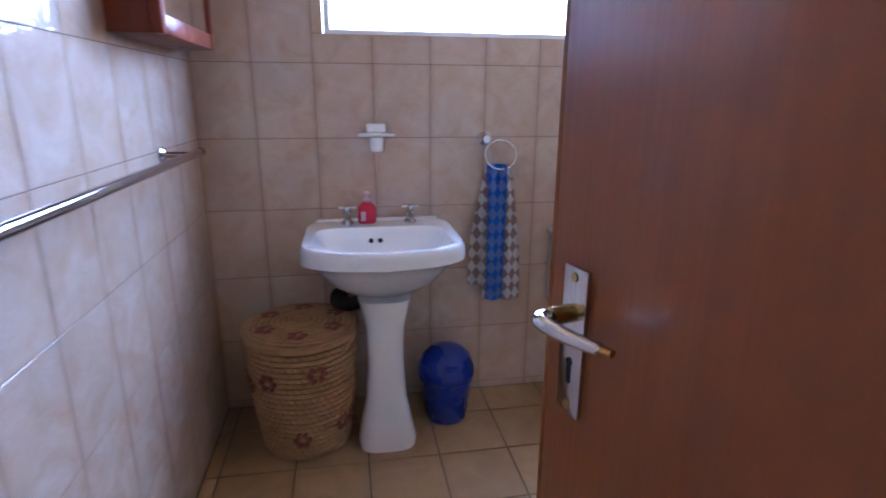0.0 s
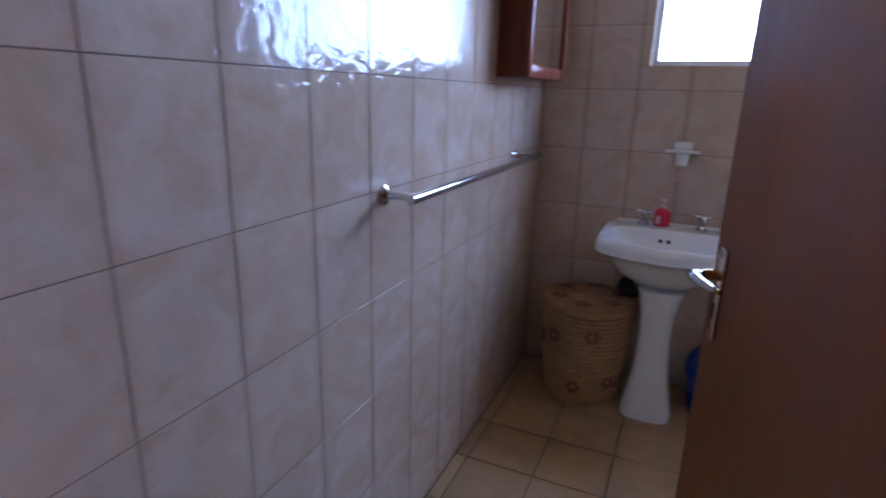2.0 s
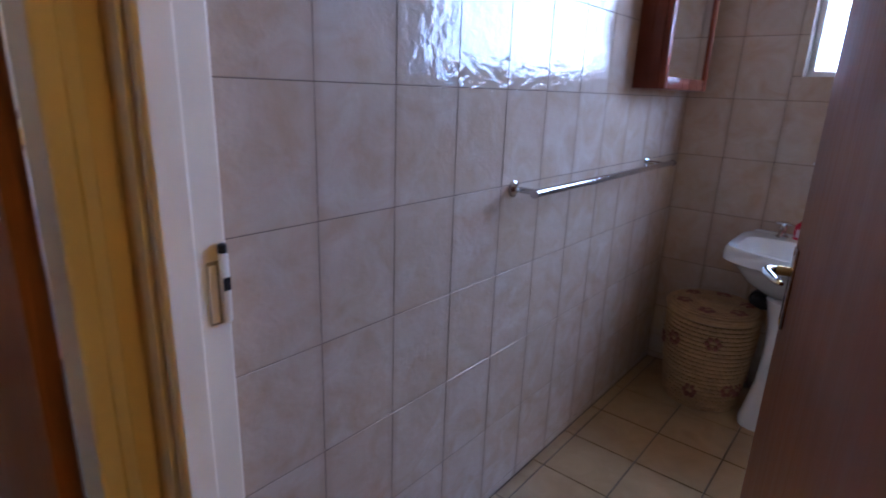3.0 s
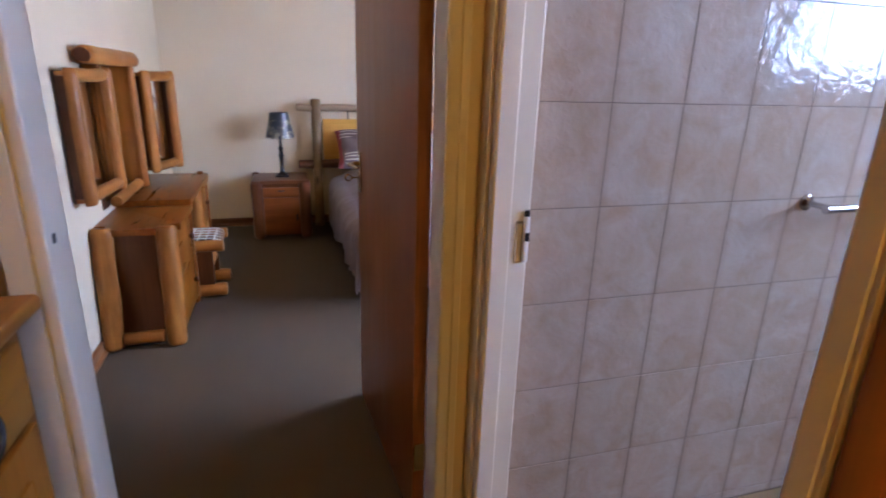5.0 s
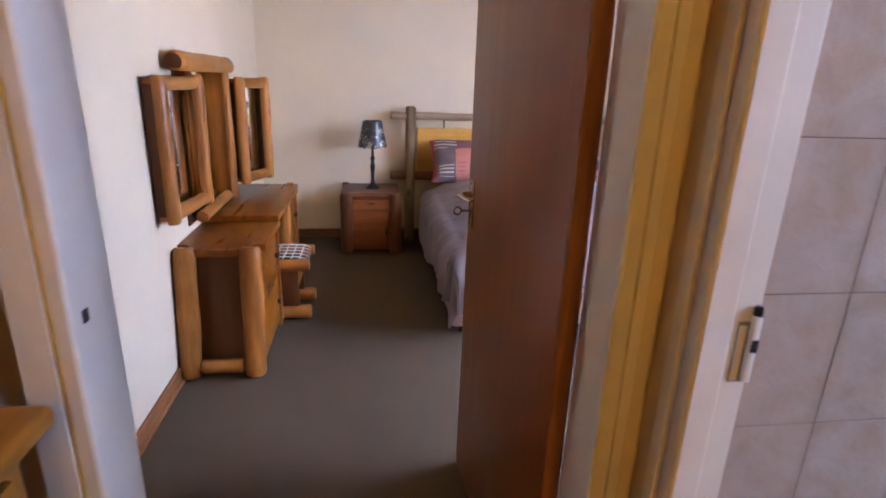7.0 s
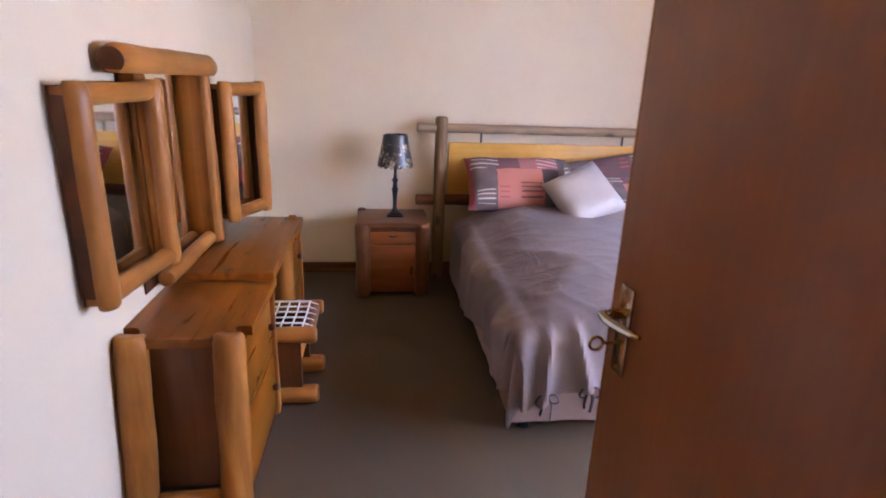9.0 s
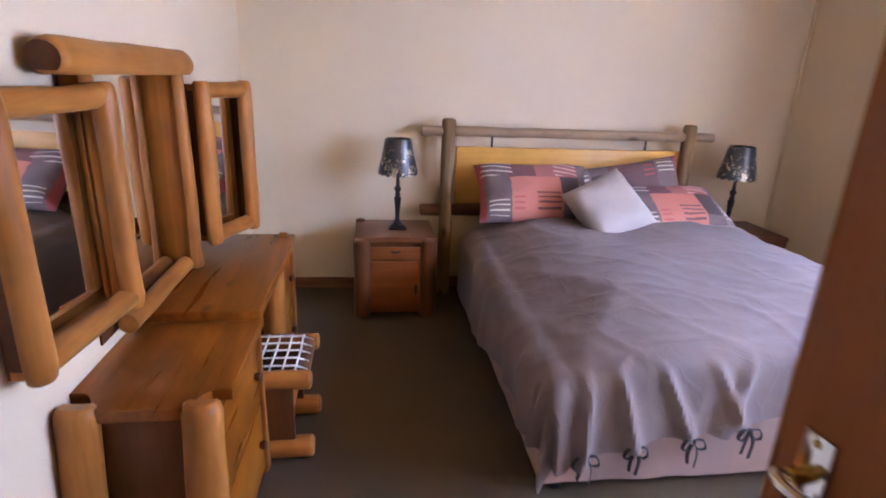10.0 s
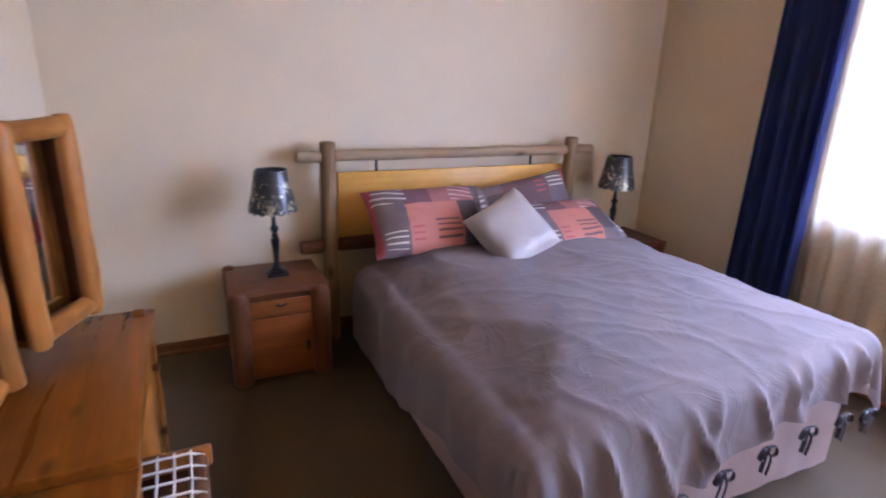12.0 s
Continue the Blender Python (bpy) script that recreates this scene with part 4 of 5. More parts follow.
PLEATS = ((-0.37, -0.30, 0.045, 0.030), (-0.29, -0.08, 0.040, 0.022), (-0.21, 0.22, 0.034, 0.020), (-0.08, 0.42, 0.026, 0.018), (0.10, 0.50, 0.022, 0.02),
          (0.30, -0.35, 0.020, 0.022), (0.42, 0.30, 0.024, 0.018), (0.60, 0.12, 0.026, 0.02), (0.72, -0.25, 0.022, 0.018), (0.86, 0.10, 0.03, 0.022), (0.97, 0.25, 0.034, 0.022))


def duvet():
    """A quilt cover laid over the mattress; its hem hangs in folds and pools lower at the corners."""
    bm = bmesh.new()
    x0, x1, y0, y1 = MX0 + 0.1, MX1, MY0 + 0.055, MY1 + 0.065
    ease = lambda v: (lambda c: c * c * (3 - 2 * c))(min(1.0, max(0.0, v)))
    nx, ny = 150, 150
    grid = []
    for i in range(nx + 1):
        row = []
        for j in range(ny + 1):
            hx = 0.35 - 0.10 * ease(((y1 - y0 + 0.5) * j / ny - 0.65) / 0.7)
            sx = x0 + (x1 + hx - x0) * i / nx
            hy = 0.47 - 0.15 * ease((sx + 4.0) / 1.0)
            sy = (y0 - hy) + (y1 - y0 + hy + 0.28) * j / ny
            cx, cy = min(sx, x1), min(max(sy, y0), y1)
            ex, ey = sx - cx, sy - cy
            d = math.hypot(ex, ey)
            puff = 0.055 * min(1, min(x1 - cx + 0.1, cy - y0 + 0.1, y1 - cy + 0.1) / 0.35)
            w = 0.017 * noise.noise(Vector((sx * 2.1, sy * 2.3, 1.0))) + 0.007 * noise.noise(Vector((sx * 5 + sy * 3, sy * 4 - sx * 2, 2.0)))
            cr = 0.002 * (1 - abs(noise.noise(Vector((sx * 2.6 - sy * 1.2, sy * 2.2 + sx, 5.0)))) ** 0.6)
            crease = 0.004 * (1 - min(1, abs(noise.noise(Vector((sx * 2.4 + sy * 2.0, sy * 1.0 - sx * 0.6, 9.0)))) * 5)) ** 2
            crease += 0.005 * (1 - min(1, abs(noise.noise(Vector((sy * 2.8 - sx * 1.9, sx * 1.2, 21.0)))) * 6)) ** 2
            crease += 0.004 * (1 - min(1, abs(noise.noise(Vector((sx * 5.5 + sy * 1.4, sy * 4.1 - sx * 2, 33.0)))) * 5)) ** 2
            thin = (1 - min(1, abs(noise.noise(Vector((sx * 1.6 - sy * 1.1 + 0.3 * noise.noise(Vector((sx * 3, sy * 3, 2))), sy * 0.9 + sx * 0.5, 44.0)))) * 16)) ** 2
            crease += 0.007 * thin
            z = MZ + puff + w + cr + crease - 0.085 * (1 - min(1, (cy - y0) / 0.5)) ** 2 + 0.03 * ease((cy - 0.3) / 0.6)
            px, py = cx, cy
            if d > 0:
                ux, uy = ex / d, ey / d
                r = 0.08 if ex else (0.1 if ey < 0 else 0.07)
                if d < r * 1.57:
                    a = d / r
                    out, drop = r * math.sin(a), r * (1 - math.cos(a))
                else:
                    out, drop = r, r + (d - r * 1.57)
                hang = min(1, max(0, (d - 0.05) / 0.3))
                along = sx + sy * 1.0 if not (ex and abs(ey)) else math.atan2(ey, ex) * 0.5
                q = sx + 0.5 * d if ey else sy + 0.35 * d
                fold = noise.noise(Vector((q * 4.2, 0.3 if ey else 5.7, d * 1.5))) + (0.4 if ex else 0.0) * (1 - 2 * min(1, abs(noise.noise(Vector((q * 6.5, 2.0, d * 0.8)))) * 3.2))
                if ex and ey:
                    fold = 1.0 * math.sin(math.atan2(abs(ey), ex) * 10)
                out += hang * ((0.035 + 0.026 * fold) if ex else (0.012 + 0.012 * fold))
                run = min(1, max(0, (d - 0.02) / 0.12))
                if ex:
                    for y_at, lean, amp, wide in PLEATS:
                        out += run * 1.1 * amp * math.exp(-(((sy - y_at - lean * d) / (0.7 * wide + 0.05 * d)) ** 2))
                else:
                    for x_at, lean, amp, wide in ((-2.95, 0.5, 0.035, 0.03), (-3.15, 0.25, 0.02, 0.04), (-3.5, -0.2, 0.018, 0.05), (-3.9, 0.3, 0.02, 0.05)):
                        out += run * amp * math.exp(-(((sx - x_at - lean * d) / (wide + 0.08 * d)) ** 2))
                px, py = cx + ux * out, cy + uy * out
                z -= drop * (1.0 + 0.03 * fold)
                z = max(z, 0.035 + 0.02 * (1 + fold))
            row.append(bm.verts.new((px, py, z)))
        grid.append(row)
    for i in range(nx):
        for j in range(ny):
            bm.faces.new((grid[i][j], grid[i + 1][j], grid[i + 1][j + 1], grid[i][j + 1]))
    bmesh.ops.solidify(bm, geom=list(bm.faces), thickness=0.012)
    return bm


quilt = thing("duvet", (-3.6, 0.32, MZ), "crumpled taupe cotton duvet hanging over the bed", "duvet")
part("cover", duvet(), DUVET, quilt, "taupe cotton cover with ribbon-tied hem")


def ribbon_tie(x, y, z, k):
    """A dark bow of two loops and two hanging ends at the hem."""
    bm = bmesh.new()
    j = lambda s: 0.008 * noise.noise(Vector((k * 3.1, s, 0.5)))
    for s in (-1, 1):
        tube(bm, curve_pts([(x, y, z), (x + 0.012, y + s * 0.03, z + 0.006), (x + 0.012, y + s * 0.042 + j(s), z - 0.025), (x + 0.01, y + s * 0.02, z - 0.032 + j(s)), (x + 0.004, y, z - 0.004)], 5), 0.0075, 6, 0.4)
        tube(bm, curve_pts([(x + 0.006, y, z), (x + 0.014, y + s * 0.016 + j(2 * s), z - 0.04), (x + 0.01, y + s * 0.014 + 2 * j(s), z - 0.085 - 0.02 * (s > 0) + j(3))], 6), 0.007, 6, 0.4)
    bmesh.ops.create_uvsphere(bm, u_segments=8, v_segments=6, radius=0.01, matrix=Matrix.Translation((x + 0.006, y, z)))
    return bm


for k, (y, z) in enumerate(((-0.30, 0.225), (-0.13, 0.25), (0.07, 0.27), (0.27, 0.30), (0.47, 0.335), (0.67, 0.36), (0.87, 0.36), (1.03, 0.34))):
    part("ribbon_tie", ribbon_tie(MX1 + 0.135, y, z + 0.024, k), TIE, quilt, "dark ribbon bow")


def cushion(name, at, size, thick, turn, material, label, pinch=0.06, group="", seed=0.0):
    """A filled pillow drawn flat and then turned by Euler degrees."""
    c = thing(name, at, label, "pillow", group)
    w, h = size
    n = 26
    bm = bmesh.new()
    lay = {}
    for s in (1, -1):
        for i in range(n + 1):
            for j in range(n + 1):
                u, v = 2 * i / n - 1, 2 * j / n - 1
                rim = i in (0, n) or j in (0, n)
                if s < 0 and rim:
                    lay[s, i, j] = lay[1, i, j]
                    continue
                body = max(0.0, (1 - u ** 4) * (1 - v ** 4)) ** 0.55
                wr = 0.12 * noise.noise(Vector((u * 2 + seed, v * 2, s))) + 0.06 * noise.noise(Vector((u * 5, v * 5 + seed, s))) + 0.025 * noise.noise(Vector((u * 11 + v * 4, v * 9 + seed, s)))
                x = u * w / 2 * (1 - pinch * (1 - v * v))
                y = v * h / 2 * (1 - pinch * (1 - u * u))
                lay[s, i, j] = bm.verts.new((x, y, s * thick / 2 * body * (1 + wr)))
        for i in range(n):
            for j in range(n):
                q = [lay[s, i, j], lay[s, i + 1, j], lay[s, i + 1, j + 1], lay[s, i, j + 1]]
                bm.faces.new(q if s > 0 else q[::-1])
    bmesh.ops.recalc_face_normals(bm, faces=bm.faces)
    body = part("pillow_cover", bm, material, None)
    body.parent = c
    spin, tilt, yaw = (radians(a) for a in turn)
    body.rotation_euler = (Matrix.Rotation(yaw, 3, "Z") @ Matrix.Rotation(tilt, 3, "Y") @ Matrix.Rotation(spin, 3, "Z")).to_euler()
    return c


PZ = MZ + 0.035
cushion("pillow", (-4.36, -0.02, PZ + 0.135), (0.72, 0.42), 0.20, (90, 44, 0), PATCHWORK, "coral, plum and grey patchwork pillow against the headboard", group="bed pillows")
cushion("pillow", (-4.40, 0.62, PZ + 0.14), (0.70, 0.40), 0.16, (-80, 62, -4), PATCHWORK_PLUM, "plum and brown patchwork pillow leaning on the pine headboard", group="bed pillows", seed=4)
cushion("pillow", (-4.20, 0.80, PZ + 0.075), (0.70, 0.42), 0.17, (90, 26, 4), PATCHWORK, "grey and coral patchwork pillow lying half flat", group="bed pillows", seed=9)
cushion("scatter_cushion", (-4.05, 0.325, PZ + 0.125), (0.395, 0.395), 0.175, (30, 48, -8), SATIN, "small silver-grey satin scatter cushion", pinch=0.06, seed=2)


# ---- curtains ----
def drape(name, x0, x1, y, z0, z1, folds, depth, material, label, drift=0.0, thick=0.004):
    bm = bmesh.new()
    n, m = folds * 10, 14
    rows = []
    for j in range(m + 1):
        f = j / m
        row = []
        for i in range(n + 1):
            u = i / n
            x = x0 + (x1 - x0) * u + drift * f * (1 - u)
            wv = math.sin(u * folds * 2 * math.pi + 0.7 * math.sin(u * 9)) + 0.3 * noise.noise(Vector((u * 12, f * 2, x0)))
            row.append(Vector((x, y + depth * wv * (0.75 + 0.5 * f), z1 + (z0 - z1) * f)))
        rows.append(row)
    skin(bm, rows, close_ends=False, loop=False)
    bmesh.ops.solidify(bm, geom=list(bm.faces), thickness=thick)
    t = thing(name, ((x0 + x1) / 2, y, z0), label, "curtain")
    part("cloth", bm, material, t)
    return t


drape("curtain", -3.80, -3.43, 1.77, 0.02, 2.28, 5, 0.028, CURTAIN, "navy blue curtain drawn to the side of the window", drift=-0.04)
sheer = drape("sheer_curtain", -3.47, -0.93, 1.825, 0.03, 2.26, 22, 0.016, SHEER, "cream voile curtain over the bright window", thick=0.0008)
rod = thing("curtain_rod", (-2.3, 1.79, 2.3), "dark wooden curtain rod above the window", "curtain rod")
part("pole", log(bmesh.new(), (-3.95, 1.79, 2.3), (-0.92, 1.79, 2.3), 0.014, wob=0.0), DARK_X, rod)
for x in (-3.7, -1.1):
    part("bracket", boxes(((x - 0.01, 1.79, 2.292), (x + 0.01, BED_N, 2.308))), IRON, rod, smooth=False)


# ---- bathroom: basin and what stands round it ----
def basin():
    cx, yb = -0.06, BY1 + 0.001
    b = thing("wash_basin", (cx, 1.8, 0), "white ceramic pedestal wash basin", "basin")
    top, W = 0.782, 0.55
    bm = bmesh.new()

    def outline(s, dz, n=48):
        """The rim seen from above: straight back, clipped corners, bowed front."""
        pts = []
        for k in range(n):
            a = 2 * math.pi * k / n
            c, sn = math.cos(a), math.sin(a)
            x = math.copysign(abs(c) ** 0.34, c) * W / 2
            y = math.copysign(abs(sn) ** 0.34, sn) * (0.25 if sn > 0 else 0.175)
            if sn < 0:
                y -= 0.085 * (1 - (2 * x / W) ** 2)
                x *= 1 + 0.03 * abs(sn)
            pts.append(Vector((cx + x * s[0], 1.868 + y * s[1] + s[2], dz)))
        return pts

    rings = [outline((0.30, 0.30, 0.05), 0.555), outline((0.46, 0.5, 0.035), 0.585), outline((0.66, 0.72, 0.015), 0.635), outline((0.80, 0.86, 0.005), 0.69), outline((0.93, 0.95, 0), 0.722), outline((1.0, 1.0, 0), 0.727),
             outline((1.0, 1.0, 0), 0.752), outline((0.985, 0.985, 0), 0.772), outline((0.955, 0.955, 0), top), outline((0.90, 0.90, 0), top), outline((0.84, 0.70, -0.05), top - 0.003),
             outline((0.80, 0.655, -0.052), top - 0.02), outline((0.66, 0.53, -0.05), top - 0.08), outline((0.42, 0.36, -0.045), top - 0.125), outline((0.08, 0.07, -0.04), top - 0.14)]
    part("bowl", skin(bm, rings), CERAMIC, b, "white glazed bowl with a bowed front")
    part("back_ledge", boxes(((cx - 0.235, 2.085, 0.72), (cx + 0.235, yb, 0.79)), bevel=0.012), CERAMIC, b)
    bm = bmesh.new()
    rr = []
    for z, w, dpt in ((0.0, 0.105, 0.10), (0.03, 0.108, 0.102), (0.10, 0.092, 0.09), (0.2, 0.073, 0.078), (0.35, 0.064, 0.072), (0.47, 0.07, 0.078), (0.53, 0.082, 0.088), (0.575, 0.092, 0.095)):
        ring = []
        for k in range(24):
            a = 2 * math.pi * k / 24
            c, sn = math.cos(a), math.sin(a)
            ring.append(Vector((cx + math.copysign(abs(c) ** 0.6, c) * w, 1.83 + math.copysign(abs(sn) ** 0.6, sn) * dpt, z)))
        rr.append(ring)
    part("pedestal", skin(bm, rr), CERAMIC, b, "waisted white ceramic pedestal")
    for x in (-0.093, -0.06):
        bm = lathe(bmesh.new(), [(0.009, 0), (0.009, 0.004)], (0, 0, 0), 14)
        for v in bm.verts:
            v.co = Vector((x + v.co.x, 1.964 - v.co.z, 0.735 + v.co.y))
        part("overflow_hole", bm, BLACK, b, "dark overflow hole")
    part("drain", lathe(bmesh.new(), [(0.024, 0), (0.024, 0.004), (0.016, 0.006)], (cx, 1.828, top - 0.141), 18), CHROME, b, "chrome waste")
    for x in (-0.175, 0.06):
        bm = lathe(bmesh.new(), [(0.024, 0), (0.024, 0.006), (0.014, 0.014), (0.013, 0.035), (0.016, 0.04), (0.011, 0.048), (0.009, 0.058)], (x, 2.045, top + 0.001), 16)
        tap = part("tap", bm, CHROME, b, "chrome pillar tap")
        part("spout", tube(bmesh.new(), curve_pts([(x, 2.045, top + 0.026), (x, 2.01, top + 0.036), (x, 1.975, top + 0.025), (x, 1.97, top + 0.012)], 5), 0.009, 10), CHROME, tap)
        bm = bmesh.new()
        tube(bm, [(x - 0.03, 2.045, top + 0.062), (x, 2.045, top + 0.064), (x + 0.03, 2.045, top + 0.062)], [0.006, 0.008, 0.006], 10)
        tube(bm, [(x, 2.015, top + 0.062), (x, 2.045, top + 0.064), (x, 2.075, top + 0.062)], [0.006, 0.008, 0.006], 10)
        part("tap_head", bm, CHROME, tap, "chrome cross head")
    return b


basin()
trap = thing("waste_trap", (-0.2, 2.05, 0.5), "black plastic waste pipe under the basin", "pipe")
part("elbow", tube(bmesh.new(), curve_pts([(-0.22, BY1, 0.475), (-0.22, 2.03, 0.475), (-0.2, 1.99, 0.48), (-0.15, 1.96, 0.5), (-0.11, 1.93, 0.53)], 5), 0.027, 14), BLACK, trap)
bm = bmesh.new()
lathe(bm, [(0.036, -0.012), (0.036, 0.03)], (0, 0, 0), 16)
for v in bm.verts:
    v.co = Vector((-0.22 + v.co.x, 2.07 + v.co.z, 0.475 + v.co.y))
part("nut", bm, BLACK, trap)

soap = thing("soap_dispenser", (-0.102, 2.05, 0.783), "red hand soap bottle with a pump", "bottle")
bm = bmesh.new()
rr = []
for z, r in ((0.0, 0.030), (0.006, 0.034), (0.05, 0.034), (0.066, 0.031), (0.074, 0.018), (0.08, 0.016)):
    rr.append([Vector((-0.102 + math.copysign(abs(math.cos(a)) ** 0.7, math.cos(a)) * r, 2.05 + math.copysign(abs(math.sin(a)) ** 0.7, math.sin(a)) * r * 0.65, 0.783 + z)) for a in (2 * math.pi * k / 24 for k in range(24))])
part("bottle", skin(bm, rr), RED, soap, "translucent red bottle")
part("bottle_label", boxes(((-0.125, 2.0265, 0.795), (-0.108, 2.0275, 0.83))), PALE, soap, smooth=False)
bm = lathe(bmesh.new(), [(0.013, 0.08), (0.013, 0.09), (0.005, 0.092), (0.005, 0.108), (0.011, 0.11), (0.011, 0.118)], (-0.102, 2.05, 0.783), 16)
tube(bm, [(-0.102, 2.05, 0.898), (-0.102, 2.018, 0.897)], 0.0045, 8)
part("pump", bm, PALE, soap, "pale pump head")

hold = thing("toothbrush_holder", (-0.058, BY1, 1.1), "white ceramic toothbrush and tumbler holder", "holder")
bm = bmesh.new()
box(bm, (-0.125, 2.08, 1.098), (0.012, 2.124, 1.112), 0.006, 3)
part("shelf", bm, CERAMIC, hold)
bm = bmesh.new()
box(bm, (-0.095, 2.098, 1.112), (-0.02, 2.124, 1.146), 0.008, 3)
part("back_plate", bm, CERAMIC, hold)
part("cup", lathe(bmesh.new(), [(0.02, 1.045), (0.025, 1.05), (0.027, 1.0975)], (-0.057, 2.083, 0), 20), CERAMIC, hold)
for x in (-0.108, -0.006):
    part("brush_hole", lathe(bmesh.new(), [(0.006, 1.1125), (0.006, 1.1135)], (x, 2.095, 0), 12), BLACK, hold)
part("cable_mark", boxes(((-0.061, 2.1205, 0.97), (-0.058, 2.1235, 1.045))), PALE, hold, smooth=False)

ring = thing("towel_ring", (0.365, BY1, 1.09), "chrome towel ring on the tiled wall", "towel ring")
bm = lathe(bmesh.new(), [(0.026, 0), (0.026, 0.006), (0.012, 0.012), (0.011, 0.05), (0.014, 0.055)], (0, 0, 0), 18)
for v in bm.verts:
    v.co = Vector((0.36 + v.co.x, BY1 - v.co.z, 1.088 + v.co.y))
part("rose", bm, CHROME, ring)
bm = bmesh.new()
loop = [Vector((0.415 + 0.062 * math.cos(a), 2.065 + 0.012 * math.sin(a), 1.03 + 0.055 * math.sin(a))) for a in (2 * math.pi * k / 26 for k in range(26))]
skin(bm, [[p + Vector((0, 0.004 * math.cos(2 * math.pi * k / 7), 0)) + (p - Vector((0.415, 2.065, 1.03))).normalized() * 0.004 * math.sin(2 * math.pi * k / 7) for k in range(7)] for p in loop + loop[:1]], close_ends=False)
bmesh.ops.remove_doubles(bm, verts=bm.verts, dist=0.00005)
part("hoop", bm, CHROME, ring)


def towel():
    bm = bmesh.new()
    n, m = 40, 22
    for side, y, z0, wt in ((0, 2.055, 0.44, 0.078), (1, 2.088, 0.50, 0.095)):
        rows = []
        for j in range(m + 1):
            f = j / m
            half = 0.04 + (wt - 0.04) * min(1, f * 1.6) ** 0.8
            row = []
            for i in range(n + 1):
                u = 2 * i / n - 1
                dy = 0.011 * math.cos(u * 7.5 + side) * (0.5 + 0.5 * f) + 0.006 * noise.noise(Vector((u * 3, f * 2, side)))
                row.append(Vector((0.412 + 0.02 * f * (1 - 2 * side) + u * half, y + dy * (1 if not side else 0.6), 0.992 + (z0 - 0.992) * f)))
            rows.append(row)
        skin(bm, rows, close_ends=False, loop=False)
    bmesh.ops.solidify(bm, geom=list(bm.faces), thickness=0.006)
    return bm


cloth = thing("hand_towel", (0.42, 2.07, 0.44), "blue, brown and white lozenge hand towel hanging folded", "towel")
part("towel_cloth", towel(), TOWEL, cloth)

cis = thing("toilet_cistern", (0.84, 2.03, 0.40), "white toilet cistern fixed to the tiled wall", "cistern")
bm = bmesh.new()
box(bm, (0.645, 1.945, 0.405), (1.035, BY1 - 0.001, 0.70), 0.022, 4)
part("tank", bm, CERAMIC, cis, "white ceramic tank")
bm = bmesh.new()
box(bm, (0.635, 1.935, 0.702), (1.045, BY1 - 0.001, 0.732), 0.012, 3)
part("tank_lid", bm, CERAMIC, cis)

bin_ = thing("waste_bin", (0.185, 1.94, 0), "blue plastic swing-lid waste bin", "bin")
part("bucket", lathe(bmesh.new(), [(0.078, 0.0), (0.082, 0.006), (0.098, 0.17), (0.108, 0.178), (0.108, 0.195)], (0.185, 1.94, 0), 36), BLUE, bin_)
part("dome_lid", lathe(bmesh.new(), [(0.109, 0.1955), (0.112, 0.2), (0.11, 0.225), (0.094, 0.265), (0.068, 0.292), (0.035, 0.306), (0.008, 0.309)], (0.185, 1.94, 0), 36), BLUE, bin_, "domed blue lid")
bm = bmesh.new()
box(bm, (0.155, 1.837, 0.215), (0.225, 1.851, 0.262), 0.006)
part("swing_flap", bm, BLUE, bin_)


